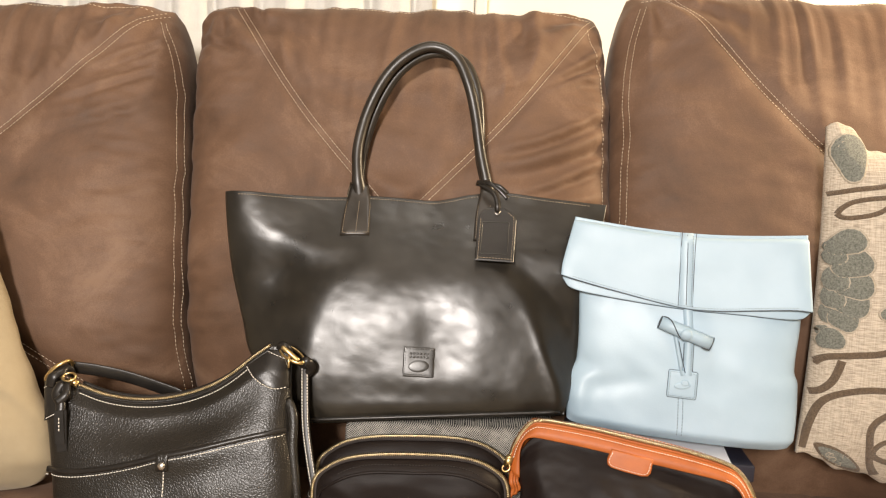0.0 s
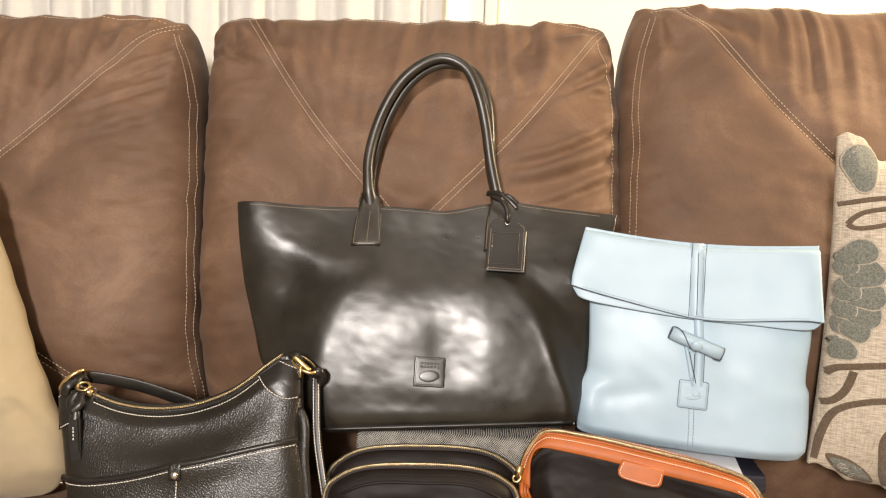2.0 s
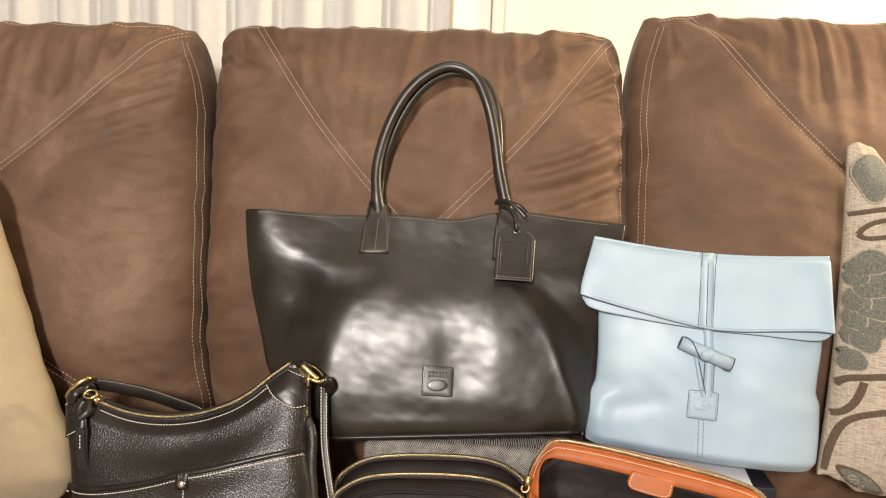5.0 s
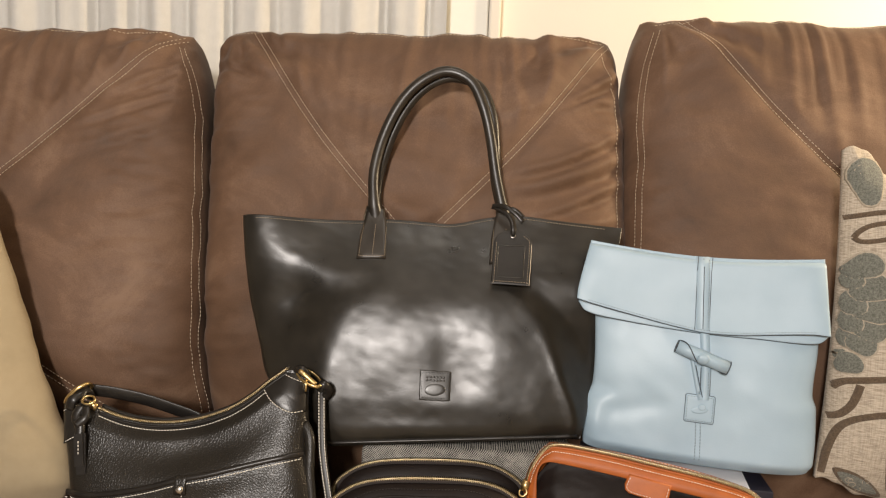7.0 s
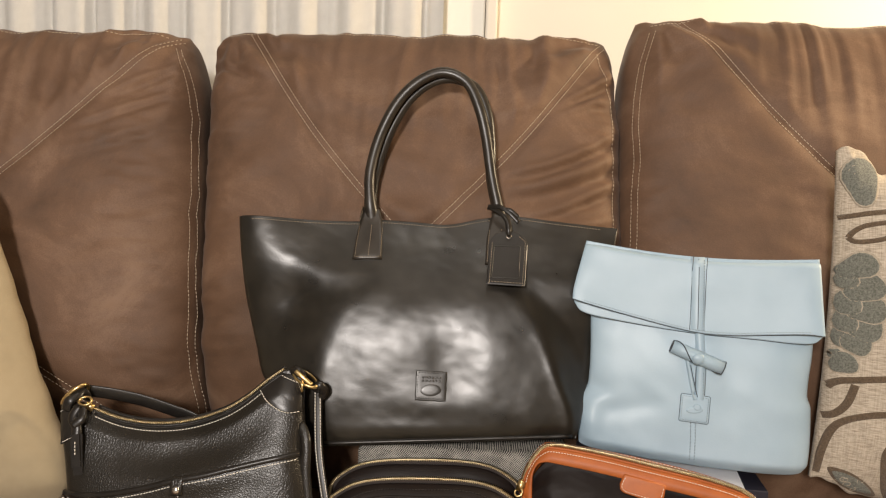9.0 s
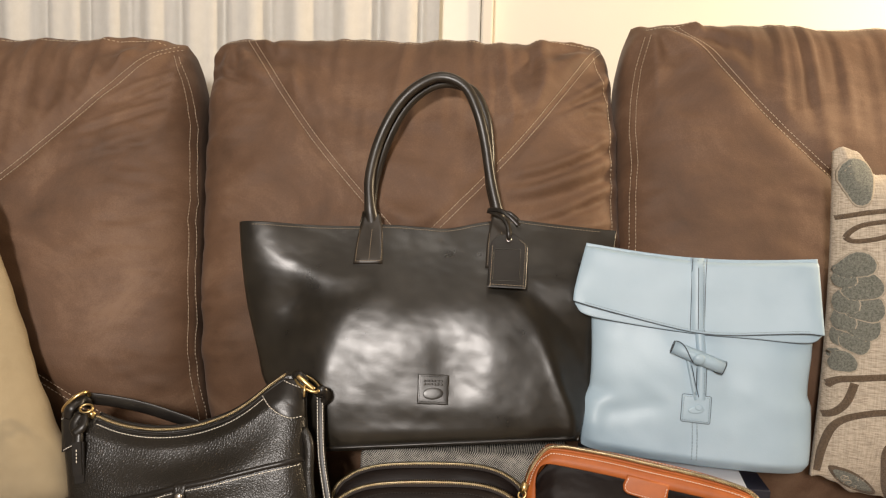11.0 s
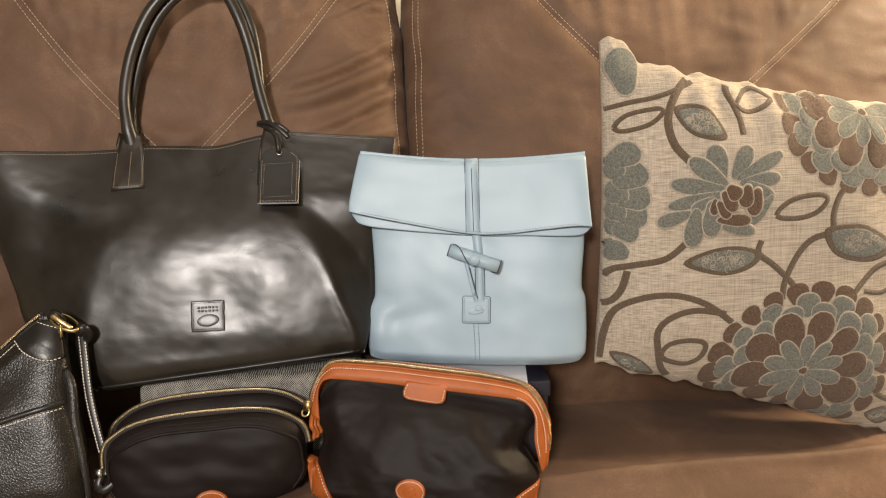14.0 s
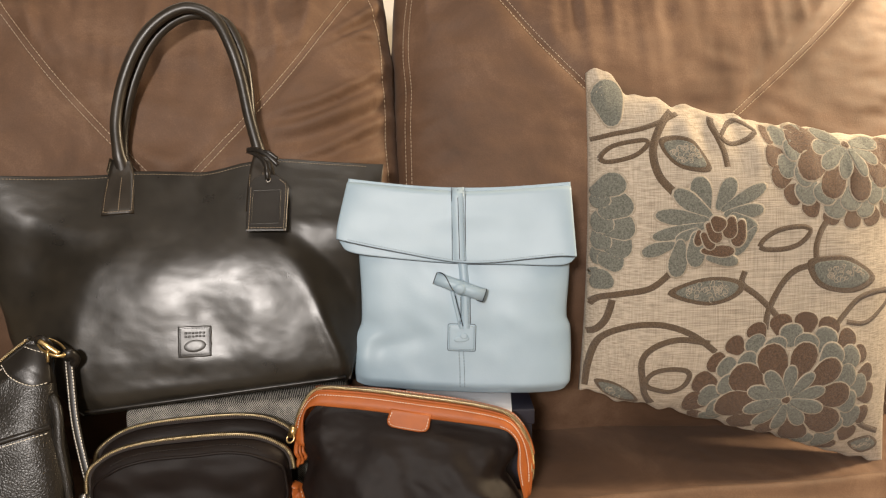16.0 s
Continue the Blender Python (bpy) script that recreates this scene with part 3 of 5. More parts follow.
def make_seat(name, xa, xb):
    s = Shape()
    nx, ny = 150, 150
    verts = []
    for j in range(ny + 1):
        y = 0.70 + 0.68 * j / ny
        for i in range(nx + 1):
            x = xa + (xb - xa) * i / nx
            e = min(x - xa, xb - x)
            verts.append((x, y, seat_z(x, y) - 0.03 * max(0, 1 - e / 0.03) ** 2))
    w = nx + 1
    s.add(verts, [(j * w + i, j * w + i + 1, (j + 1) * w + i + 1, (j + 1) * w + i) for j in range(ny) for i in range(nx)])
    rim = list(range(w)) + [j * w + nx for j in range(1, ny + 1)] + [ny * w + i for i in range(nx - 1, -1, -1)] + [j * w for j in range(ny - 1, 0, -1)]
    n = len(s.v)
    s.v += [Vector((s.v[i].x, s.v[i].y, 0.24)) for i in rim]
    s.f += [(rim[k], rim[(k + 1) % len(rim)], n + (k + 1) % len(rim), n + k) for k in range(len(rim))]
    s.f.append(tuple(n + k for k in range(len(rim))))
    return part(name, s, SUEDE, sofa)


make_seat("seat_cushion", -1.35, -0.345)
make_seat("seat_cushion", -0.343, 1.16)
part("base_frame", block(-1.35, 1.16, 0.72, 1.46, 0.03, 0.24, 0.02), SUEDE, sofa)
part("back_frame", block(-1.35, 1.16, 1.41, 1.53, 0.03, 0.98, 0.03), SUEDE, sofa)
for fx in (-1.2, 1.06):
    for fy in (0.78, 1.44):
        part("foot", block(fx - 0.03, fx + 0.03, fy - 0.03, fy + 0.03, 0.0, 0.03, 0.004), DARK, sofa)


# ---- the boxes that the bags stand on ----
def make_boxes():
    t = thing("tweed_box", pose(0.045, 1.09, 0.463), "grey herringbone tweed covered box under the tote", "box")
    part("body", block(-0.145, 0.15, -0.095, 0.05, 0.0, 0.131, 0.012), TWEED, t)
    t = thing("gift_box", pose(0.333, 1.045, 0.462, 0, 0, -6), "dark navy lidded cardboard box on the seat", "box")
    part("body", block(-0.118, 0.118, -0.078, 0.085, 0.0, 0.098, 0.002), NAVY, t)
    part("lid", block(-0.121, 0.121, -0.081, 0.088, 0.094, 0.116, 0.002), NAVY, t)
    t = thing("paper_sheet", pose(0.346, 1.001, 0.5785, 0, 0, -10), "white folded paper under the pale blue bag", "paper")
    part("sheet", block(-0.075, 0.075, -0.052, 0.09, 0.0, 0.003), PAPER, t, smooth=False)


make_boxes()


# ---- the tote ----
def make_tote():
    t = thing("tote_bag", pose(0, 1.004, 0.68, -20, 0, 0), "large glazed black leather tote with two rolled handles", "bag", -0.088)

    def place(u, v):
        left = lerp([(0, -0.146), (0.10, -0.184), (0.28, -0.2426), (0.43, -0.2614), (0.61, -0.2777), (0.76, -0.2855), (1, -0.2950)], v)
        right = lerp([(0, 0.200), (0.10, 0.208), (0.3, 0.224), (0.6, 0.240), (1, 0.257)], v)
        x = left + (right - left) * u
        bot = -0.088 + 0.028 * u
        top = lerp([(0, 0.2300), (0.14, 0.2305), (0.32, 0.2350), (0.38, 0.2385), (0.47, 0.2370), (0.555, 0.2350), (0.65, 0.2460), (0.73, 0.2505), (0.83, 0.2460), (1, 0.2385)], u)
        return x, bot + (top - bot) * v

    def front(u, v):
        a = abs(2 * u - 1)
        x, z = place(u, v)
        f = lerp([(0, -0.010), (0.03, -0.002), (0.07, 0.004), (0.15, 0.0085), (0.25, 0.0115), (0.35, 0.0145), (0.45, 0.0175), (0.53, 0.0190), (0.60, 0.0185), (0.70, 0.0145), (0.85, 0.006), (1, -0.003)], v)
        curl = math.exp(-(u / 0.17) ** 2)
        f = (f + 0.90 * curl * (0.0185 - f) * smooth01(0.42, 0.78, v)) * max(0, 1 - a ** 9) ** 0.5 - 0.004 * a ** 5 * (1 - v)
        f += 0.009 * curl * max(0.0, (v - 0.55) / 0.45)
        # the belly stands out between two folds, and the sides fall away from them
        xl = lerp([(0, -0.140), (0.12, -0.163), (0.28, -0.172), (0.48, -0.162), (0.62, -0.128), (0.75, -0.05)], v)
        xr = lerp([(0, 0.188), (0.09, 0.190), (0.22, 0.176), (0.4, 0.156), (0.52, 0.138), (0.66, 0.09)], v)
        low = 1 - smooth01(0.42, 0.74 + 0.20 * curl, v)
        f -= 0.034 * smooth01(-0.030, 0.10, xl - x) * low + 0.022 * smooth01(-0.008, 0.05, x - xr) * low
        f += 0.0030 * math.exp(-((x - xr) / 0.010) ** 2) * (1 - smooth01(0.2, 0.5, v))
        # slack hollows and ridges in the hide
        d = x - (0.018 - 0.20 * (z - 0.05))
        f -= 0.0024 * math.exp(-(d / 0.028) ** 2 - ((z - 0.035) / 0.055) ** 2)
        f += 0.0022 * math.exp(-((x - 0.085) / 0.035) ** 2 - ((z - 0.03) / 0.05) ** 2)
        f += 0.0024 * math.exp(-((x + 0.06) / 0.055) ** 2 - ((z - 0.045) / 0.05) ** 2)
        f -= 0.0016 * math.exp(-((x + 0.02) / 0.10) ** 2 - ((z + 0.045) / 0.014) ** 2)
        f -= 0.0050 * math.exp(-((u - 0.15) / 0.06) ** 2 - ((v - 0.62) / 0.16) ** 2)
        f += (0.0016 * nz(x, z * 0.8, 2.2, 11) + 0.0008 * nz(x, z, 7.7, 26)) * (1 - 0.6 * smooth01(0.6, 0.8, v)) + 0.00022 * nz(x + 0.4 * z, z * 1.4, 4.1, 60)
        f += 0.0018 * math.sin(9 * u + 1) * smooth01(0.85, 1, v)
        return f

    def back(u, v):
        return 0.006 + 0.05 * (1 - smooth01(0.35, 0.85, v)) + 0.06 * (1 - smooth01(0.3, 1.0, v)) * max(0, 1 - abs(2 * u - 1) ** 6) ** 0.5

    bm = pouf(place, front, back, 150, 130)
    body = part("body", bm, GLAZED, t)
    sf = Surf(bm)
    top_line = [(place(k / 24, 1)[0], place(k / 24, 0.985)[1]) for k in range(1, 24)]
    part("rim_stitching", stitches(sf, top_line, 0.0042, 0.0026, 0.0007, 0.0003), THREAD_TAN, t)
    piping = tube([sf.point(*place(0.02 + 0.96 * k / 30, 0.012)) + Vector((0, -0.001, 0)) for k in range(31)], 0.0028, 8)
    part("base_piping", piping, TRIM_BLACK, t)
    # embossed maker's square: plain raised shapes only
    sq = patch(sf, [(x * (1 + 0.02 * math.sin(k * 2.6)), z * (1 + 0.02 * math.sin(k * 2.6))) for k, (x, z) in enumerate(rect(-0.0215, -0.0205, 0.0210, 0.0200, 0.002, n=2))], 0.0008)
    badge = part("badge", sq, GLAZED, t, "embossed square black leather badge")
    s2 = Surf(bm, sq)
    part("badge_stitching", stitches(s2, rect(-0.0185, -0.017, 0.0185, 0.017, 0.002)[::3] + [rect(-0.0185, -0.017, 0.0185, 0.017, 0.002)[0]], 0.0034, 0.0024, 0.0008), THREAD_BLACK, badge)
    emb = patch(s2, oval(0.000, -0.0060, 0.0140, 0.0080, 24, 6), 0.0004, dome=0.0003)
    for zz in (0.011, 0.0065):
        for k in range(6):
            patch(s2, rect(-0.013 + 0.0045 * k, zz - 0.0014, -0.0098 + 0.0045 * k, zz + 0.0014, 0.0004, n=1), 0.0008, 1, s=emb)
    part("emblem", emb, GLAZED, badge)
    # rolled handles with flat stitched feet
    for nm, dx, dy, pk in (("front", -0.002, 0.0, 0.472), ("back", 0.006, 0.015, 0.470)):
        y0 = 0.002 + dy
        path = ((-0.1015, 0.014, 0.226), (-0.1030, 0.006, 0.246), (-0.106, -0.002, 0.266), (-0.107, -0.008, 0.31), (-0.094, -0.018, 0.366), (-0.069, -0.030, 0.416), (-0.037, -0.038, 0.447), (-0.002, -0.040, pk - 0.012),
                (0.033, -0.038, 0.445), (0.053, -0.031, 0.407), (0.064, -0.020, 0.364), (0.072, -0.010, 0.31), (0.0825, -0.003, 0.266), (0.0870, 0.006, 0.246), (0.0885, 0.014, 0.226))
        pts = [(x + dx * smooth01(0.25, 0.34, z) * (1.0 if x < 0 else 1.5 * smooth01(0.30, 0.42, z)), y0 + y, z) for x, y, z in path]
        line = curve(pts, 80)
        n = len(line)
        rad = [0.0080 + 0.0048 * (1 - smooth01(0.01, 0.10, min(i, n - 1 - i) / n)) for i in range(n)]
        h = part("handle", tube(line, rad, 12, 0.82), HANDLE, t, "rolled black leather handle")
        if nm == "front":
            for cx in (-0.1015, 0.0885):
                tab = [(cx - 0.0130, 0.254), (cx - 0.0165, 0.236), (cx - 0.0200, 0.212), (cx - 0.0215, 0.173), (cx + 0.0205, 0.175), (cx + 0.0190, 0.204), (cx + 0.0160, 0.232), (cx + 0.0110, 0.254)]
                o = []
                for a, b in zip(tab, tab[1:] + tab[:1]):
                    o += [(a[0] + (b[0] - a[0]) * k / 4, a[1] + (b[1] - a[1]) * k / 4) for k in range(4)]
                tb = patch(sf, o, 0.0036, 5)
                tp = part("handle_tab", tb, HANDLE, h)
                s3 = Surf(bm, tb)
                part("tab_stitching", stitches(s3, along([(cx - 0.0165, 0.226), (cx - 0.018, 0.20), (cx - 0.0182, 0.1772), (cx, 0.178), (cx + 0.0182, 0.179), (cx + 0.018, 0.20), (cx + 0.0165, 0.226)]), 0.0038, 0.0024, 0.0006), THREAD_TAN, tp)
                stitches_mid = stitches(s3, [(cx + 0.001, 0.18), (cx + 0.001, 0.23)], 0.0038, 0.0024, 0.0006)
                part("tab_stitching", stitches_mid, THREAD_TAN, tp)
    # luggage tag on a thin strap round the handle
    tg = [(0.0700, 0.1410), (0.1230, 0.1395), (0.1262, 0.2010), (0.1225, 0.2105), (0.1150, 0.2175), (0.1070, 0.2208), (0.0990, 0.2218), (0.0900, 0.2208), (0.0815, 0.2175), (0.0755, 0.2110), (0.0725, 0.2020)]
    o = []
    for a, b in zip(tg, tg[1:] + tg[:1]):
        o += [(a[0] + (b[0] - a[0]) * k / 4, a[1] + (b[1] - a[1]) * k / 4) for k in range(4)]
    ya, yb = sf.at(0.10, 0.225)[0], sf.at(0.10, 0.148)[0]
    tag = Shape()
    n = len(o)
    cx, cz = sum(p[0] for p in o) / n, sum(p[1] for p in o) / n
    for scale, off in ((1.0, -0.0035), (1.0, -0.0055), (0.97, -0.0062), (0.0, -0.0062)):
        for x, z in o:
            zz = cz + (z - cz) * scale
            tag.v.append(Vector((cx + (x - cx) * scale, yb + (ya - yb) * (zz - 0.148) / 0.077 + off - 0.0125, zz)))
    tag.f = [(r * n + i, r * n + (i + 1) % n, (r + 1) * n + (i + 1) % n, (r + 1) * n + i) for r in range(3) for i in range(n)] + [tuple(range(n))]
    tp = part("luggage_tag", tag, TRIM_BLACK, t, "stitched black leather luggage tag", smooth=False)
    s4 = Surf(tag)
    part("tag_stitching", stitches(s4, curve([(0.0762, 0.2020), (0.0738, 0.1450), (0.0740, 0.1447), (0.0970, 0.1440), (0.1192, 0.1433), (0.1194, 0.1436), (0.1226, 0.2005), (0.1190, 0.2085), (0.1130, 0.2142)], 60), 0.0042, 0.0028, 0.0006), THREAD_TAN, tp)
    part("window_edge", ribbon(s4, along([(0.0787, 0.1975), (0.0767, 0.1504), (0.1141, 0.1505), (0.1155, 0.1980), (0.0787, 0.1975)]), 0.0011, 0.0005, 60), GLAZED, tp)
    part("eyelet", ring(s4.point(0.0990, 0.2130, 0.001), 0.003, 0.0009, (1, 0, 0), (0, 0, 1)), STEEL, tp)
    strap = tube(curve([(0.0990, -0.028, 0.2120), (0.0985, -0.031, 0.222), (0.0950, -0.027, 0.236), (0.0870, -0.022, 0.247), (0.0760, -0.016, 0.255), (0.0690, -0.006, 0.260)], 24), 0.0032, 8, 0.45)
    tube(curve([(0.0690, -0.010, 0.261), (0.0840, -0.023, 0.257), (0.0990, -0.027, 0.247), (0.1130, -0.026, 0.233)], 20), 0.0034, 8, 0.4, s=strap)
    tube(curve([(0.0880, -0.024, 0.253), (0.1000, -0.028, 0.251), (0.1130, -0.026, 0.241)], 12), 0.0026, 8, 0.45, s=strap)
    part("tag_strap", strap, TRIM_BLACK, tp)


make_tote()


# ---- the pale blue fold-over bag ----
def make_blue():
    t = thing("foldover_bag", pose(0.356, 1.006, 0.672, -7, 0, -10), "pale blue leather fold-over bag with a toggle", "bag", -0.084)

    def place(u, v):
        left = lerp([(0, -0.148), (0.10, -0.153), (0.22, -0.150), (0.30, -0.140), (0.6, -0.141), (1, -0.150)], v)
        right = lerp([(0, 0.139), (0.04, 0.146), (0.3, 0.147), (0.36, 0.142), (0.6, 0.146), (1, 0.146)], v)
        x = left + (right - left) * u
        bot = -0.070 - 0.008 * u - 0.004 * math.sin(math.pi * u) + 0.005 * (abs(2 * u - 1) ** 14)
        top = 0.213 - 0.008 * u - 0.010 * math.sin(math.pi * u)
        return x, bot + (top - bot) * v

    def front(u, v):
        a = abs(2 * u - 1)
        f = 0.006 + 0.022 * max(0, 1 - a ** 5) ** 0.6 * (1 - 0.6 * smooth01(0.35, 0.9, v)) * smooth01(-0.03, 0.055, v)
        f += 0.0042 * nz(u * 2, v * 2, 5.5, 1.5) + 0.0014 * nz(u * 2 + v, v * 2, 1.5, 4) - 0.0030 * math.exp(-((v - 0.20 - 0.30 * (u - 0.1)) / 0.05) ** 2 - ((u - 0.2) / 0.14) ** 2)
        f += 0.006 * math.exp(-((u - 0.06) / 0.05) ** 2 - ((v - 0.14) / 0.10) ** 2)
        f -= 0.004 * math.exp(-((u - 0.04) / 0.06) ** 2 - ((v - 0.30) / 0.04) ** 2)
        return f

    def back(u, v):
        return 0.006 + 0.03 * max(0, 1 - abs(2 * u - 1) ** 6) ** 0.5 * (1 - 0.7 * smooth01(0.3, 0.9, v))

    bm = pouf(place, front, back, 80, 80)
    part("body", bm, BLUE, t)
    sf = Surf(bm)

    def low(u, inner):
        if not inner:
            b = lerp([(0, 0.134), (0.06, 0.129), (0.2, 0.119), (0.5, 0.101), (0.65, 0.100), (0.8, 0.1045), (0.94, 0.1085), (1, 0.1075)], u)
        else:
            b = lerp([(0, 0.130), (0.03, 0.118), (0.15, 0.110), (0.5, 0.099), (0.75, 0.097), (0.9, 0.0955), (0.97, 0.098), (1, 0.1065)], u)
        return b

    def layer(inner):
        d0 = 0.0 if inner else 0.004

        def pl(u, v):
            left = lerp([(0, -0.167 if not inner else -0.165), (0.2, -0.166), (1, -0.153)], v)
            right = lerp([(0, 0.153), (0.3, 0.151), (1, 0.147)], v)
            top = 0.2155 - 0.009 * u - 0.010 * math.sin(math.pi * u)
            b = low(u, inner)
            return left + (right - left) * u, b + (top - b) * v

        def fr(u, v):
            f = 0.019 + d0 + 0.006 * (1 - v) + 0.010 * (1 - v) * abs(2 * u - 1) ** 3 * (0.3 if inner else 1)
            f -= 0.016 * smooth01(0.90, 1.0, v) ** 1.6
            f -= 0.005 * abs(2 * u - 1) ** 14
            return f + 0.0009 * nz(u * 3, v * 2, 9.1, 2)

        return pl, fr, pouf(pl, fr, lambda u, v: -0.0135 if not inner else -0.010, 60, 30)

    pl1, fr1, inner = layer(True)
    part("flap_lining", inner, BLUE, t)
    pl2, fr2, outer = layer(False)
    flap = part("flap", outer, BLUE, t, "folded-down pale blue leather flap")
    s2 = Surf(bm, inner, outer)
    part("flap_edge", tube([Vector((pl2(k / 50, 0)[0], -fr2(k / 50, 0) + 0.0008, pl2(k / 50, 0)[1])) for k in range(51)], 0.0009, 6), BLUE_EDGE, flap)
    part("lining_edge", tube([Vector((pl1(k / 50, 0)[0], -fr1(k / 50, 0) + 0.0008, pl1(k / 50, 0)[1])) for k in range(51)], 0.0008, 6), BLUE_EDGE, flap)
    part("flap_stitching", stitches(s2, [(pl2(k / 20, 0)[0], pl2(k / 20, 0)[1] + 0.003) for k in range(1, 20)], 0.0038, 0.0026, 0.0006), THREAD_BLUE, flap)
    # centre strap, toggle and its cords
    strap = ribbon(s2, [(-0.0045, 0.2010), (-0.003, 0.16), (-0.001, 0.104)], 0.0180, 0.0020)
    st = part("strap", strap, BLUE, t)
    s7 = Surf(bm, inner, outer, strap)
    part("strap_groove", tube([s7.point(-0.0035 + 0.0020 * k / 8, 0.198 - 0.093 * k / 8, 0.0002) for k in range(9)], 0.0005, 6), BLUE_EDGE, st)
    part("strap_stitching", stitches(s7, [(0.0035, 0.197), (0.0040, 0.15), (0.0048, 0.106)], 0.0036, 0.0024, 0.0006), THREAD_BLUE, st)
    for dx in (-0.0115, 0.0065):
        part("strap_edge", tube([s2.point(dx, z, 0.001) for z in (0.202, 0.18, 0.15, 0.12, 0.103)], 0.0004, 6), BLUE_EDGE, st)
    lower = ribbon(sf, [(0.002, 0.101), (0.0055, 0.055), (0.0055, 0.012)], 0.0125, 0.003)
    cord = part("cord", lower, BLUE, st)
    s6 = Surf(bm, lower)
    part("cord_stitching", stitches(s6, [(0.0085, 0.048), (0.0092, 0.018)], 0.0034, 0.0022, 0.0006), THREAD_BLUE, cord)
    for dx in (-0.0062, 0.0062):
        part("cord_edge", tube([sf.point(0.0055 + dx, z, 0.001) for z in (0.054, 0.034, 0.018)], 0.0005, 6), BLUE_EDGE, cord)
    part("cord_edge", tube([s6.point(-0.0085, 0.056, 0.006), s6.point(-0.0030, 0.034, 0.005), s6.point(0.0022, 0.016, 0.004)], 0.0005, 6), BLUE_EDGE, cord)
    part("cord", ribbon(s6, [(-0.0125, 0.064), (-0.0062, 0.036), (-0.0005, 0.012)], 0.0056, 0.0045), BLUE, st)
    a, b = sf.point(-0.034, 0.0785, 0.014), sf.point(0.031, 0.0565, 0.014)
    tog = tube([a, a.lerp(b, 0.25), a.lerp(b, 0.5), a.lerp(b, 0.75), b], [0.0082, 0.0088, 0.0092, 0.0088, 0.0090], 16)
    tp = part("toggle", tog, BLUE, t, "rolled pale blue leather toggle")
    d = (b - a).normalized()
    e1 = d.cross(Vector((0, -1, 0))).normalized()
    e2 = d.cross(e1)
    edge = Shape()
    for sgn, t0, t1 in ((1, 0.02, 0.46), (-1, 0.98, 0.52)):
        pts = []
        for k in range(15):
            q = k / 14
            ang = radians(150 + 190 * q if sgn > 0 else -30 + 190 * q)
            pts.append(a.lerp(b, t0 + (t1 - t0) * q) + (e1 * math.cos(ang) + e2 * math.sin(ang)) * 0.0093)
        tube(pts, 0.0007, 6, s=edge)
    for c, r in ((a, 0.0080), (b, 0.0088)):
        ring(c, r, 0.0007, e1, e2, s=edge)
        ring(c, r * 0.45, 0.0006, e1, e2, s=edge)
    part("rolled_edge", edge, BLUE_EDGE, tp)
    knot = Surf(tog)
    part("stud", patch(knot, oval(-0.001, 0.067, 0.0075, 0.0065, 18), 0.002, dome=0.0012), BLUE, tp)
    sq = patch(sf, rect(-0.0185, -0.0185, 0.0185, 0.0175, 0.0025, -2), 0.0022)
    bp = part("badge", sq, BLUE, t, "stitched square pale blue badge")
    rim = rect(-0.0185, -0.0185, 0.0185, 0.0175, 0.0025, -2)
    part("badge_edge", tube([sf.point(*p, 0.0008) for p in rim + rim[:1]], 0.0006, 6), BLUE_EDGE, bp)
    s3 = Surf(bm, sq)
    r = rect(-0.0162, -0.0162, 0.0162, 0.0152, 0.002, -2)
    part("badge_stitching", stitches(s3, r[::3] + [r[0]], 0.0034, 0.0024, 0.0006), THREAD_BLUE, bp)
    emb = patch(s3, oval(0.0, -0.002, 0.0105, 0.0042, 20, 8), 0.0012)
    patch(s3, oval(0.003, 0.002, 0.005, 0.004, 16), 0.0018, s=emb)
    part("emblem", emb, BLUE, bp)
    seam = Shape()
    for dx in (-0.003, 0.003):
        stitches(sf, [(dx - 0.001, -0.0185), (dx, -0.045), (dx, -0.070)], 0.0042, 0.0030, 0.0011, s=seam)
    part("seam_stitching", seam, THREAD_BLUE, t)


make_blue()


def zip_teeth(line, width=0.0055, step=0.0026, facing=(0, -0.5, 0.85)):
    """A metal zip chain along a 3D line: ribs on a closed core."""
    total = sum((b - a).length for a, b in zip(line, line[1:]))
    n = int(total / step)
    pts = curve([tuple(p) for p in line], n)
    s = tube(pts, width * 0.38, 8, 0.40, up=(0, 0.6, 0.8))
    f = Vector(facing).normalized()
    for i in range(n - 1):
        d = (pts[i + 1] - pts[i]).normalized()
        side = d.cross(f)
        if side.length < 0.05:
            side = d.cross(Vector((0, -1, 0.1)))
        side.normalize()
        up = side.cross(d).normalized()
        box(s, pts[i], (step * 0.30, width * 0.50, width * 0.25), (d, side, up))
    return s


def densify(poly, k=4):
    o = []
    for a, b in zip(poly, poly[1:] + poly[:1]):
        o += [(a[0] + (b[0] - a[0]) * i / k, a[1] + (b[1] - a[1]) * i / k) for i in range(k)]
    return o


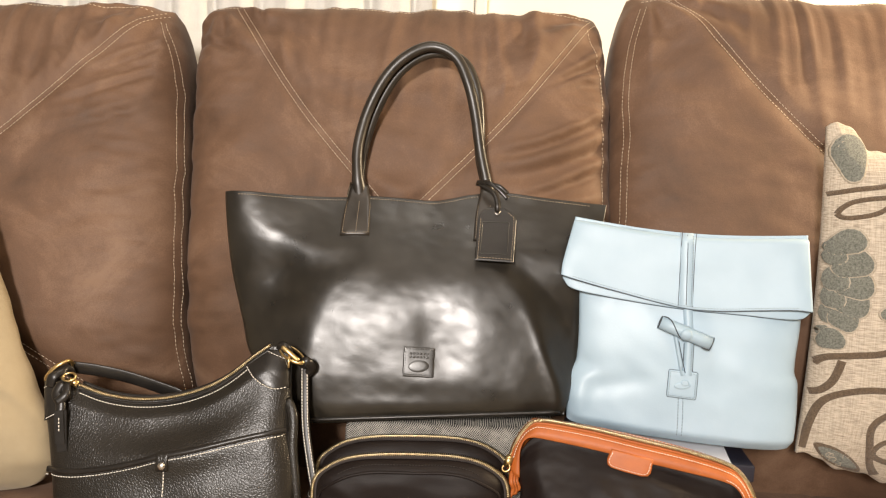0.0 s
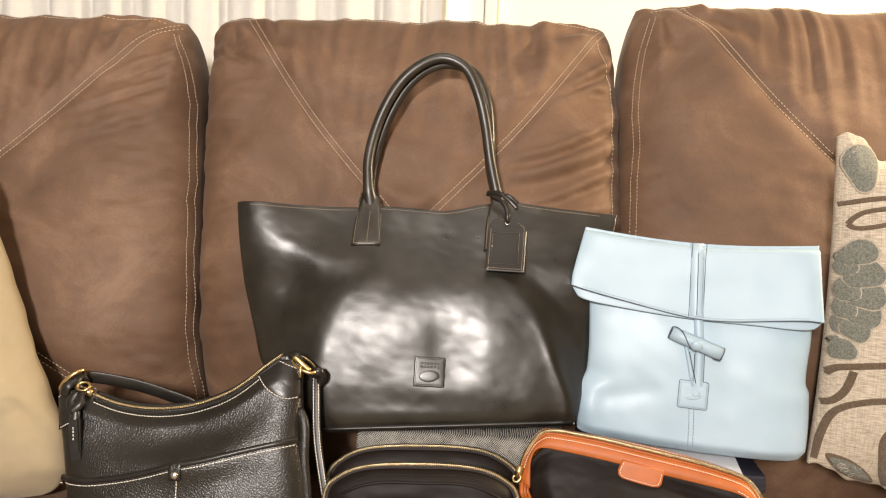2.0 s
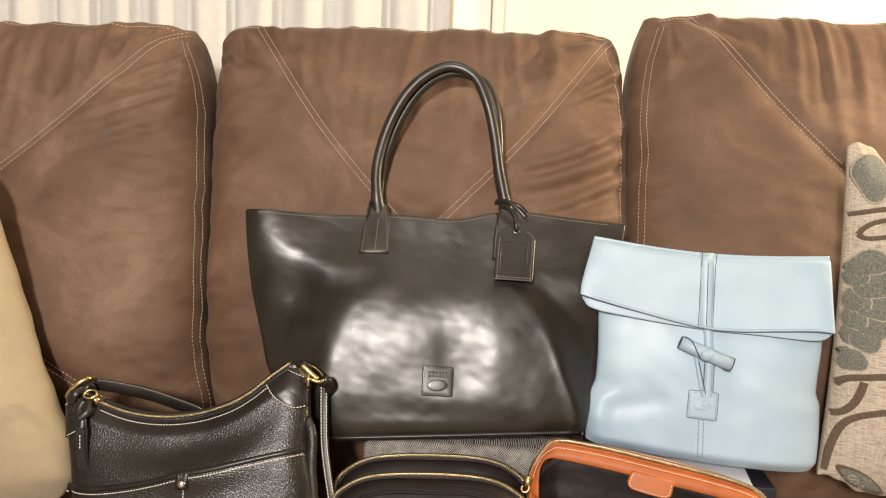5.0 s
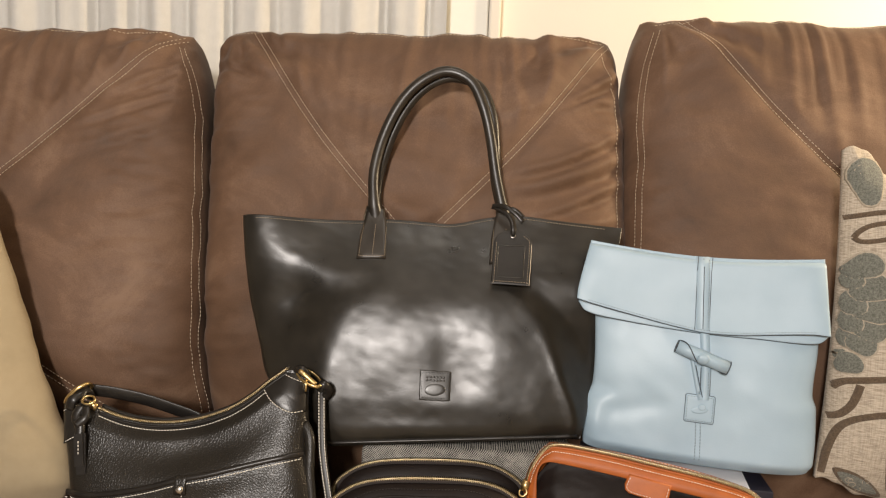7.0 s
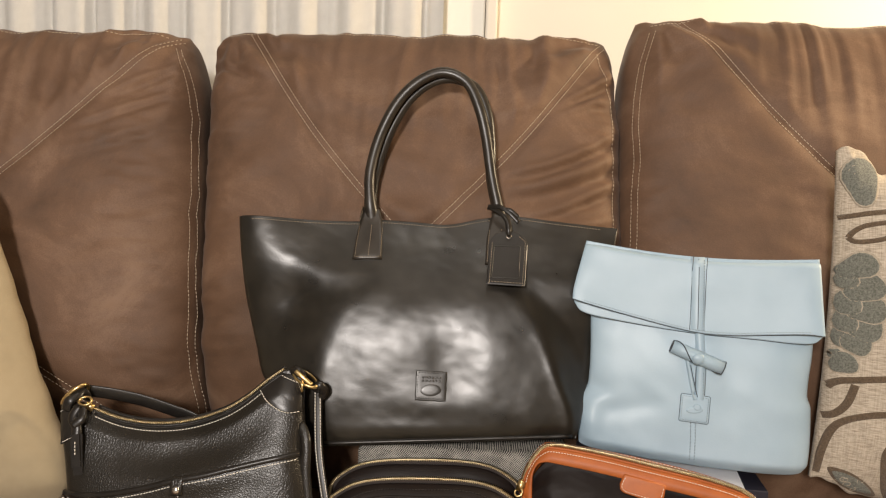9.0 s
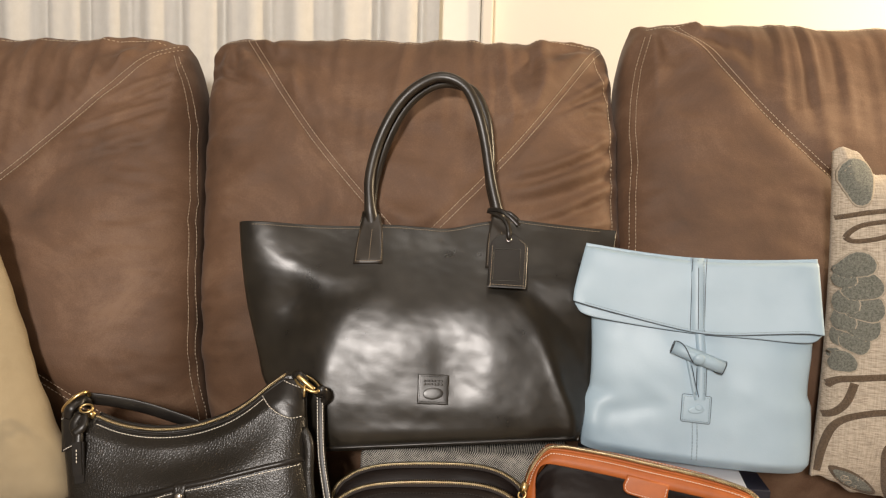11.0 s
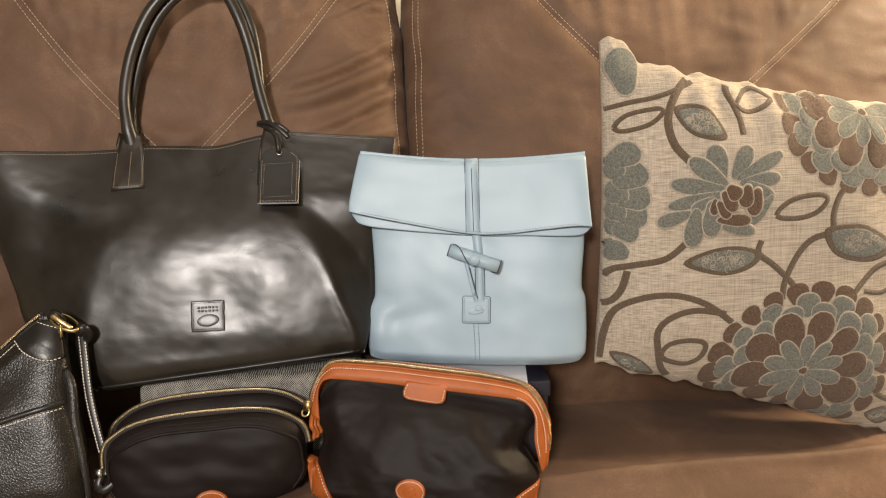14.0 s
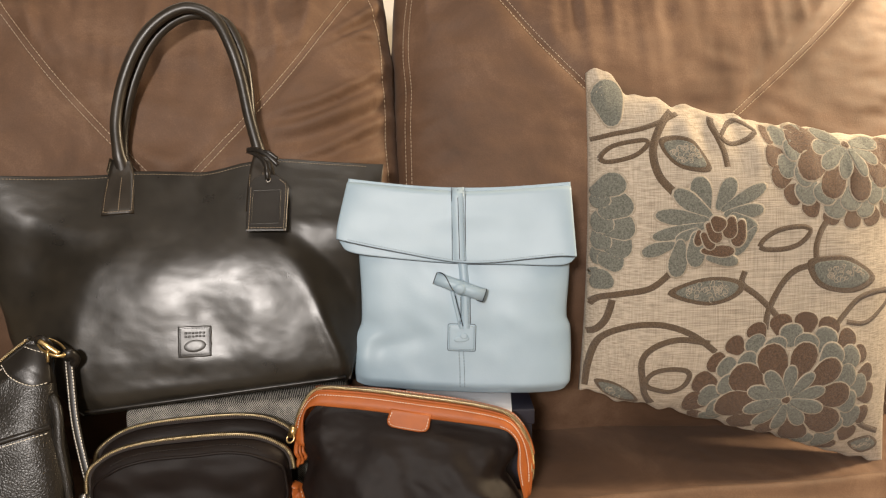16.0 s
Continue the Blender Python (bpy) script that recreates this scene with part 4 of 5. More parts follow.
# ---- the pebbled hobo bag ----
def make_hobo():
    t = thing("hobo_bag", pose(-0.32, 0.95, 0.60, -15, 0, 0), "black pebbled leather hobo bag with brass rings and pale stitching", "bag", -0.150)
    tops = [(-0.180, 0.046), (-0.150, 0.047), (-0.129, 0.038), (-0.10, 0.029), (-0.07, 0.0245), (-0.04, 0.024), (-0.009, 0.0275), (0.02, 0.035), (0.05, 0.0475), (0.075, 0.064), (0.10, 0.086), (0.122, 0.103), (0.138, 0.102), (0.155, 0.085)]

    def place(u, v):
        l = lerp([(0, -0.138), (0.3, -0.150), (0.55, -0.160), (0.8, -0.172), (1, -0.180)], v)
        r = lerp([(0, 0.166), (0.05, 0.174), (0.3, 0.171), (0.6, 0.161), (0.85, 0.152), (1, 0.150)], v)
        x = l + (r - l) * u
        top, bot = lerp(tops, x), -0.150 + 0.012 * abs(2 * u - 1) ** 10
        return x, bot + (top - bot) * v

    def front(u, v):
        a = abs(2 * u - 1)
        f = 0.004 + 0.020 * max(0, 1 - a ** 5) ** 0.55 * (1 - smooth01(0.30, 1.02, v)) * smooth01(-0.05, 0.2, v)
        f += 0.010 * max(0, 1 - a ** 8) ** 0.5 * (1 - smooth01(0.86, 1.0, v))
        f += 0.010 * math.exp(-((u - 0.58) / 0.24) ** 2 - ((v - 0.60) / 0.12) ** 2)
        return f + 0.0030 * nz(u * 2, v * 2, 3.3, 2.2)

    bm = pouf(place, front, lambda u, v: 0.006 + 0.035 * max(0, 1 - abs(2 * u - 1) ** 6) ** 0.5 * (1 - 0.9 * smooth01(0.3, 1.0, v)), 90, 80)
    part("body", bm, PEBBLE, t)
    sf = Surf(bm)
    edge = [(x, z) for x, z in tops[2:-2]]
    part("top_stitching", stitches(sf, [(x + 0.002, z - 0.0085) for x, z in edge], 0.0040, 0.003, 0.0009), THREAD, t)
    tape = tube(curve([(x, 0.0, z + 0.001) for x, z in edge], 60), 0.0058, 8, 0.35, up=(0, 0, 1))
    zp = part("zip_tape", tape, NYLON_TAPE, t)
    part("zip_teeth", zip_teeth([Vector((x, -0.0050, z + 0.0022)) for x, z in edge], 0.0052, 0.0024), BRASS_ZIP, zp, "fine brass zip teeth")
    part("top_edge", tube(curve([(x, -0.006, z - 0.004) for x, z in edge], 60), 0.0020, 8), TRIM_BLACK, t)
    part("top_edge", tube(curve([(x, 0.0035, z + 0.0050) for x, z in edge], 60), 0.0026, 8), TRIM_BLACK, t)
    # smooth corner caps
    for poly, seam, rim in (
        ([(0.092, 0.076), (0.108, 0.089), (0.123, 0.099), (0.139, 0.098), (0.149, 0.075), (0.1515, 0.050), (0.135, 0.047), (0.118, 0.052), (0.104, 0.062)], [(0.094, 0.075), (0.105, 0.063), (0.119, 0.0535), (0.135, 0.0485), (0.150, 0.0515)], [(0.120, 0.0965), (0.130, 0.0925), (0.1445, 0.0875)]),
        ([(-0.1775, 0.043), (-0.163, 0.044), (-0.148, 0.043), (-0.140, 0.020), (-0.1415, 0.007), (-0.154, -0.002), (-0.1675, -0.008)], [(-0.1420, 0.0085), (-0.154, 0.0005), (-0.1665, -0.0055)], [(-0.1765, 0.034), (-0.163, 0.041), (-0.149, 0.041)]),
    ):
        cp = patch(sf, densify(poly), 0.0022)
        c = part("corner_cap", cp, TRIM_BLACK, t, "smooth black leather corner")
        s2 = Surf(bm, cp)
        part("cap_stitching", stitches(s2, seam, 0.0040, 0.003, 0.0009), THREAD, c)
        part("cap_stitching", stitches(s2, rim, 0.0040, 0.003, 0.0009), THREAD, c)
    # slip pocket with a stud
    lip = [(-0.154, -0.068), (-0.115, -0.068), (-0.074, -0.062), (-0.036, -0.053), (-0.001, -0.0425), (0.036, -0.034), (0.072, -0.024), (0.112, -0.013), (0.153, -0.003)]
    pk = part("pocket_edge", ribbon(sf, lip, 0.0075, 0.0028, 50), TRIM_BLACK, t)
    part("pocket_stitching", stitches(sf, [(x, z - 0.0065) for x, z in lip], 0.0040, 0.003, 0.0010), THREAD, pk)
    part("pocket_stitching", stitches(sf, [(0.007, -0.060), (0.008, -0.10), (0.010, -0.147)], 0.0040, 0.003, 0.0010), THREAD, pk)
    tabs = patch(sf, rect(-0.003, -0.060, 0.013, -0.037, 0.002), 0.0034)
    part("stud_tab", tabs, PEBBLE, pk)
    st = Surf(bm, tabs)
    part("stud", patch(st, oval(0.006, -0.053, 0.0050, 0.0050, 20), 0.0022, dome=0.002), STEEL, pk, "round dark metal stud")
    # rings
    rl = part("ring", ring((-0.164, 0.002, 0.056), 0.0225, 0.0027, (0.72, -0.35, 0.72), (0.4, 0.9, 0.1), squash=0.62), BRASS, t, "oval brass ring")
    part("ring_loop", tube(curve([(-0.168, -0.008, 0.036), (-0.163, -0.012, 0.050), (-0.152, 0.0, 0.060), (-0.150, 0.012, 0.050)], 20), 0.007, 8, 0.35), TRIM_BLACK, rl)
    rr = part("ring", ring((0.151, -0.004, 0.094), 0.0200, 0.0026, (0.82, -0.2, -0.45), (0.25, 0.55, 0.45), squash=0.50), BRASS, t, "oval brass ring")
    part("ring_gate", tube(curve([(0.140, -0.012, 0.103), (0.150, -0.014, 0.096), (0.163, -0.012, 0.086)], 12), 0.0032, 8), BRASS, rr)
    part("ring_post", tube([(0.150, -0.013, 0.094), (0.1505, -0.013, 0.076)], 0.0018, 8), BRASS, rr)
    part("ring_loop", tube(curve([(0.132, 0.0, 0.098), (0.140, -0.009, 0.104), (0.146, -0.006, 0.098), (0.143, 0.008, 0.090)], 20), 0.007, 8, 0.4), TRIM_BLACK, rr)
    # zip slider and knotted leather pull
    sl = Shape()
    ring((-0.141, -0.013, 0.050), 0.0085, 0.0019, (1, 0, 0), (0, 0.5, 0.8), s=sl, squash=0.75)
    box(sl, (-0.136, -0.009, 0.043), (0.006, 0.0045, 0.002), (Vector((0.9, 0, -0.4)), Vector((0.4, 0, 0.9)), Vector((0, -1, 0))))
    pull = part("zip_slider", sl, BRASS, zp)
    tas = tube(curve([(-0.146, -0.018, 0.042), (-0.150, -0.022, 0.028), (-0.142, -0.024, 0.016), (-0.141, -0.025, 0.0)], 24), 0.0070, 10, 0.6)
    tube(curve([(-0.141, -0.018, 0.040), (-0.137, -0.024, 0.028), (-0.146, -0.026, 0.018)], 16), 0.0062, 10, 0.6, s=tas)
    part("leather_pull", tas, TRIM_BLACK, pull, "knotted black leather pull")
    for k, (x0, x1, z1, y) in enumerate(((-0.1405, -0.133, -0.034, -0.029), (-0.138, -0.131, -0.044, -0.026))):
        strip = Shape()
        d = Vector((x1 - x0, 0, z1 - 0.008)).normalized()
        box(strip, ((x0 + x1) / 2, y, (z1 + 0.008) / 2), (0.0058, abs(z1 - 0.008) / 2, 0.0013), (Vector((-d.z, 0, d.x)), d, Vector((0, -1, 0))))
        pp = part("pull_strip", strip, TRIM_BLACK, t, smooth=False)
        if k == 0:
            part("pull_stitching", stitches(Surf(strip), [(-0.1385, -0.002), (-0.1360, -0.020)], 0.0040, 0.003, 0.0009), THREAD, pp)
    # shoulder strap lying behind, side loop and wrist strap
    part("shoulder_strap", tube(curve([(-0.158, 0.010, 0.063), (-0.125, 0.020, 0.060), (-0.085, 0.028, 0.053), (-0.045, 0.034, 0.042), (-0.005, 0.038, 0.028), (0.03, 0.04, 0.0)], 40), 0.0085, 10, 0.14, up=(0, 1, 0.3)), TRIM_BLACK, t, "flat black leather shoulder strap")
    part("side_loop", tube(curve([(0.150, -0.006, 0.035), (0.161, -0.012, 0.015), (0.164, -0.012, -0.03), (0.172, -0.008, -0.085), (0.174, 0.0, -0.14)], 40), 0.0065, 10, 0.6), PEBBLE, t)
    wl = [(0.168, 0.004, 0.084), (0.170, 0.006, 0.050), (0.175, 0.006, 0.0), (0.186, 0.004, -0.05), (0.199, 0.002, -0.098)]
    ws = tube(curve(wl, 40), 0.0058, 10, 0.3)
    w = part("wrist_strap", ws, TRIM_BLACK, t, "narrow stitched black wrist strap")
    s5 = Surf(ws)
    sh = Shape()
    for o in (-0.0034, 0.0034):
        stitches(s5, [(p[0] + o, p[2]) for p in wl], 0.0040, 0.003, 0.0012, 0.0003, sh)
    part("strap_stitching", sh, THREAD, w)
    part("strap_knot", tube(curve([(0.165, 0.0, 0.080), (0.172, -0.006, 0.086), (0.177, 0.002, 0.078), (0.171, 0.008, 0.070)], 16), 0.0065, 10, 0.7), TRIM_BLACK, w)
    part("strap_end", tube(curve([(0.191, -0.002, -0.096), (0.187, -0.004, -0.108), (0.194, -0.006, -0.114), (0.206, -0.004, -0.106)], 16), 0.0055, 10, 0.5), TRIM_BLACK, w)


make_hobo()


def rounded(cx, cz, hx, hz, k, roll=0.0):
    """A map of the unit square on a rounded rectangle."""
    c, q = math.cos(radians(roll)), math.sin(radians(roll))

    def place(u, v):
        a, b = 2 * u - 1, 2 * v - 1
        x, z = hx * a * math.sqrt(1 - k * b ** 4), hz * b * math.sqrt(1 - k * a ** 4)
        return cx + x * c - z * q, cz + x * q + z * c
    return place


# ---- the double-zip nylon pouch ----
def make_pouch():
    t = thing("zip_pouch", pose(0.0, 0.945, 0.55, -5, 0, 0), "small black nylon pouch with two brass zips", "pouch", -0.100)
    comps = []
    for cz, hx, hz, y, d in ((-0.033, 0.1265, 0.0665, 0.032, 0.020), (-0.039, 0.1225, 0.0605, -0.010, 0.024)):
        pl = rounded(-0.001, cz, hx, hz, 0.36, 2.2)
        sh = pouf(pl, lambda u, v: 0.004 + d * plump(u, v, 5, 5, 0.6) + (0.0018 * nz(u * 3, v * 3, y * 90, 2) + 0.0030 * nz(u * 2.5 + v, v * 2, y * 60, 2.6)) * plump(u, v, 8, 8, 0.5), lambda u, v: 0.004 + d * 0.75 * plump(u, v, 5, 5, 0.6), 56, 44)
        sh.v = [p + Vector((0, y, 0)) for p in sh.v]
        comps.append(sh)
        c = part("compartment", sh, NYLON, t)
        line = []
        us = [(0.0, v) for v in (0.45, 0.6, 0.75, 0.88)] + [(k / 16, 1.0) for k in range(17)] + [(1.0, v) for v in (0.88, 0.75, 0.6)]
        for u, v in us:
            x, z = pl(u, v)
            line.append(Vector((x, y - 0.001, z + 0.0008)))
        fine = curve([tuple(p) for p in line], 90)
        part("zip_tape", tube(fine, 0.0075, 8, 0.5, up=(0, 0.35, 1)), NYLON_TAPE, c)
        outer = [p + (p - Vector((0, p.y, cz))).normalized() * 0.0048 + Vector((0, -0.0045, 0)) for p in fine]
        part("zip_teeth", zip_teeth(outer, 0.0052, 0.0024), BRASS_ZIP, c, "fine brass zip teeth")
        pu = Shape()
        e = outer[0]
        box(pu, e + Vector((-0.003, -0.002, 0.006)), (0.0042, 0.004, 0.006))
        ring(e + Vector((-0.005, -0.004, -0.003)), 0.0045, 0.0012, (1, 0, 0), (0, 0.3, 1), s=pu)
        box(pu, e + Vector((-0.005, -0.005, -0.012)), (0.0028, 0.001, 0.006))
        part("zip_pull", pu, STEEL, c)
        if y < 0:
            sf = Surf(sh)
            pl2 = rounded(-0.001, cz - 0.006, hx * 0.955, hz * 0.885, 0.40, 2.2)
            rim = [sf.point(*pl2(0, v), 0.0008) for v in (0.05, 0.3, 0.55, 0.8)] + [sf.point(*pl2(k / 14, 1), 0.0008) for k in range(15)] + [sf.point(*pl2(1, v), 0.0008) for v in (0.8, 0.55, 0.3, 0.05)]
            part("front_piping", tube(curve([tuple(p) for p in rim], 70), 0.0021, 8), NYLON, c)
            seam = [pl2(i / 14, 1) for i in range(15)]
            part("panel_stitching", stitches(sf, [(x, z + 0.008) for x, z in seam], 0.004, 0.0026, 0.0006), THREAD_BLACK, c)
    sf = Surf(*comps)
    bd = patch(sf, oval(0.004, -0.083, 0.0205, 0.0165, 28), 0.0026)
    b = part("badge", bd, TAN, t, "oval orange leather badge")
    s2 = Surf(*comps, bd)
    o = oval(0.004, -0.083, 0.0180, 0.0140, 28)
    part("badge_stitching", stitches(s2, o + [o[0]], 0.003, 0.0019, 0.0007), THREAD, b)
    part("emblem", patch(s2, oval(0.004, -0.084, 0.010, 0.006, 20, 8), 0.001), TAN, b)


make_pouch()


# ---- the nylon and tan leather cosmetic bag ----
def make_cosmetic():
    t = thing("cosmetic_bag", pose(0.258, 0.918, 0.50, -8, 0, -11), "black nylon frame-top bag trimmed with orange leather", "bag", -0.056)
    topline = [(-0.134, 0.066), (-0.124, 0.096), (-0.111, 0.117), (-0.093, 0.1305), (-0.036, 0.1255), (0.0215, 0.119), (0.092, 0.1085), (0.140, 0.099), (0.156, 0.083)]

    def place(u, v):
        l = lerp([(0, -0.126), (0.16, -0.133), (0.32, -0.130), (0.45, -0.124), (0.55, -0.1185), (0.66, -0.1190), (0.8, -0.1230), (1, -0.130)], v)
        r = lerp([(0, 0.150), (0.2, 0.157), (0.30, 0.158), (0.42, 0.149), (0.53, 0.1375), (0.66, 0.1425), (0.8, 0.151), (1, 0.158)], v)
        x = l + (r - l) * u
        bot = -0.056 + 0.006 * abs(2 * u - 1) ** 8
        return x, bot + (lerp(topline, x) - 0.019 - bot) * v

    def front(u, v):
        a = abs(2 * u - 1)
        f = 0.006 + 0.044 * max(0, 1 - a ** 4) ** 0.6 * (1 - smooth01(0.30, 1.02, v)) * smooth01(-0.08, 0.15, v)
        f += 0.006 * max(0, 1 - a ** 6) ** 0.5
        f -= 0.005 * math.exp(-((u - 0.94) / 0.03) ** 2 - ((v - 0.52) / 0.20) ** 2) + 0.008 * math.exp(-((u - 0.04) / 0.04) ** 2 - ((v - 0.5) / 0.2) ** 2)
        f += 0.0012 * math.exp(-((u - 0.87) / 0.03) ** 2 - ((v - 0.55) / 0.25) ** 2)
        return (f + 0.008 * nz(u * 2, v * 2.2, 4.4, 1.7)) * (1 - 0.65 * smooth01(0.80, 0.97, v)) + 0.0065 * nz(u * 3 + v, v * 2, 6.4, 2.6) * smooth01(0, 0.1, v) * (1 - smooth01(0.75, 0.9, v)) + 0.0006 * nz(u * 3, v * 3, 1.4, 9)

    bm = pouf(place, front, lambda u, v: 0.010 + 0.05 * max(0, 1 - abs(2 * u - 1) ** 4) ** 0.5 * (1 - 0.95 * smooth01(0.3, 1.0, v)), 80, 70)
    part("body", bm, NYLON, t)
    sf = Surf(bm)
    # the frame: a front band below the zip, a back band behind it
    upper = curve([(-0.136, 0.058), (-0.129, 0.086), (-0.119, 0.106), (-0.109, 0.1175), (-0.0965, 0.1220), (-0.038, 0.1188), (0.0234, 0.1115), (0.0905, 0.1030), (0.1350, 0.0930), (0.1525, 0.0795), (0.1650, 0.0555), (0.1700, 0.0275), (0.1665, -0.008)], 90)
    lower = curve([(-0.1195, 0.052), (-0.1212, 0.083), (-0.1165, 0.0995), (-0.1075, 0.1045), (-0.092, 0.1045), (-0.030, 0.0990), (0.030, 0.0915), (0.090, 0.0845), (0.128, 0.0795), (0.144, 0.0725), (0.1530, 0.0560), (0.1525, 0.0260), (0.1610, -0.012)], 90)
    deep = []
    for x, z in lower:
        hit = sf.trees[0].ray_cast(Vector((x, -3, z)), Vector((0, 1, 0)))[0]
        deep.append(min(-0.013, hit.y - 0.0024) if hit else -0.013)
    deep = [sum(deep[max(0, i - 5):i + 6]) / len(deep[max(0, i - 5):i + 6]) for i in range(90)]
    bs = Shape()
    verts = []
    for (xa, za), (xb, zb), y in zip(upper, lower, deep):
        for q, yy in ((0.0, 0.0), (0.0, -0.0052), (0.10, -0.0068), (0.5, (y - 0.0068) / 2 - 0.0012), (0.93, y - 0.0004), (1.0, y + 0.0008), (1.0, y + 0.005)):
            verts.append((xa + (xb - xa) * q, yy, za + (zb - za) * q))
    bs.add(verts, [(i * 7 + k, i * 7 + k + 1, (i + 1) * 7 + k + 1, (i + 1) * 7 + k) for i in range(89) for k in range(6)] + [tuple(range(7)), tuple(89 * 7 + k for k in range(7))])
    fb = part("front_band", bs, TAN, t, "orange leather frame band with pale stitching")
    s2 = Surf(bm, bs)

    def inset(a, b, q):
        return [(p[0] + (r[0] - p[0]) * q, p[1] + (r[1] - p[1]) * q) for p, r in zip(a, b)]

    part("band_stitching", stitches(s2, inset(upper, lower, 0.22)[4:86], 0.0036, 0.0024, 0.0007), THREAD, fb)
    part("band_stitching", stitches(s2, inset(upper, lower, 0.80)[66:86], 0.0036, 0.0024, 0.0007), THREAD, fb)
    tp = [(-0.0066, 0.1030), (-0.0113, 0.0900), (-0.0105, 0.0845), (-0.0060, 0.0810), (0.0103, 0.0779), (0.0304, 0.0752), (0.0385, 0.0760), (0.0420, 0.0800), (0.0443, 0.0960)]
    deep_tab = min(deep[30:60]) - 0.002

    class TabPlane:
        """A flat face for the tab, just in front of the body."""

        def point(self, x, z, lift=0.0):
            return Vector((x, deep_tab - 0.14 * (0.100 - z) - lift, z))

    tb = patch(TabPlane(), densify(tp, 2), 0.0015, edge=0.006)
    p2 = part("tab", tb, TAN, fb)
    part("tab_stitching", stitches(Surf(bm, bs, tb), [(-0.0050, 0.0990), (-0.0088, 0.0890), (-0.0045, 0.0832), (0.0105, 0.0803), (0.0304, 0.0776), (0.0372, 0.0790), (0.0395, 0.0830), (0.0418, 0.0935)], 0.0036, 0.0024, 0.0007), THREAD, p2)
    zl = [Vector((x * 1.004, 0.0, z + 0.0016)) for x, z in upper]
    zt = part("zip_tape", tube([p + Vector((0, 0.001, -0.001)) for p in zl], 0.0062, 8, 0.35, up=(0, 0.0, 1)), TAN, t)
    part("zip_teeth", zip_teeth([p + Vector((0, -0.0016, 0.0030)) for p in zl[2:88:4]], 0.0066, 0.0024, (0, -0.4, 0.9)), BRASS_ZIP, zt, "brass zip teeth")
    bb = Shape()
    verts = []
    for i in range(80):
        x, z = upper[i]
        out = Vector((x - 0.02, z - 0.03)).normalized()
        for dy, up in ((0.003, -0.002), (0.0045, 0.0030), (0.010, 0.0058), (0.0150, 0.0064), (0.0180, 0.0040), (0.0195, -0.010), (0.012, -0.012)):
            verts.append((x + out.x * up, dy, z + out.y * up))
    bb.add(verts, [(i * 7 + k, i * 7 + (k + 1) % 7, (i + 1) * 7 + (k + 1) % 7, (i + 1) * 7 + k) for i in range(79) for k in range(7)] + [tuple(range(7)), tuple(79 * 7 + k for k in range(7))])
    b2 = part("back_band", bb, TAN, t, "orange leather frame band")
    sh = Shape()
    top = curve([bb.v[i * 7 + 2] + Vector((0, -0.0006, 0.0005)) for i in range(8, 74, 3)], 140)
    for a, b in zip(top[::2], top[1::2]):
        d = (b - a).normalized()
        box(sh, (a + b) / 2, (0.0012, 0.0004, 0.0004), (d, Vector((0, 1, 0)), d.cross(Vector((0, 1, 0)))))
    part("band_stitching", sh, THREAD, b2)
    for poly, seam in (
        ([(-0.137, 0.004), (-0.127, 0.000), (-0.113, -0.015), (-0.102, -0.034), (-0.097, -0.054), (-0.130, -0.054)], [(-0.134, 0.0), (-0.126, -0.003), (-0.114, -0.018), (-0.1045, -0.036), (-0.100, -0.052)]),
        ([(0.157, -0.019), (0.145, -0.024), (0.128, -0.033), (0.112, -0.042), (0.104, -0.054), (0.152, -0.054)], [(0.154, -0.0225), (0.143, -0.0275), (0.127, -0.0365), (0.114, -0.045), (0.108, -0.053)]),
    ):
        cp = patch(sf, densify(poly), 0.0026)
        c = part("corner_patch", cp, TAN, t, "orange leather corner patch")
        part("patch_stitching", stitches(Surf(bm, cp), seam, 0.0036, 0.0024, 0.0008), THREAD, c)
    bd = patch(sf, oval(0.001, -0.0215, 0.0185, 0.0150, 28, -4), 0.0026)
    b = part("badge", bd, TAN, t, "oval orange leather badge")
    s4 = Surf(bm, bd)
    o = oval(0.001, -0.0215, 0.0162, 0.0127, 28, -4)
    part("badge_stitching", stitches(s4, o + [o[0]], 0.0029, 0.0018, 0.0007), THREAD, b)
    em = patch(s4, oval(0.000, -0.0225, 0.009, 0.0045, 20, 6), 0.001)
    patch(s4, oval(0.003, -0.0185, 0.0045, 0.0035, 16, 20), 0.0015, s=em)
    part("emblem", em, TAN, b)
    # slider and gathered leather end
    pu = Shape()
    box(pu, (-0.136, -0.008, 0.070), (0.005, 0.004, 0.007), (Vector((0.95, 0, -0.3)), Vector((0, 1, 0)), Vector((0.3, 0, 0.95))))
    ring((-0.138, -0.012, 0.062), 0.005, 0.0014, (1, 0, 0.2), (0, 0.4, 1), s=pu)
    part("zip_pull", pu, BRASS, t)
    gt = Shape()
    for k in range(3):
        tube(curve([(-0.131 + 0.003 * k, -0.006 + 0.004 * k, 0.058), (-0.130 + 0.003 * k, -0.016 + 0.004 * k, 0.046), (-0.127 + 0.0035 * k, -0.012 + 0.003 * k, 0.036 - 0.004 * (k % 2)), (-0.131 + 0.002 * k, -0.012, 0.026 + 0.005 * (k % 3))], 14), 0.0030, 8, 0.6, s=gt)
    part("gathered_end", gt, TAN, t)


make_cosmetic()


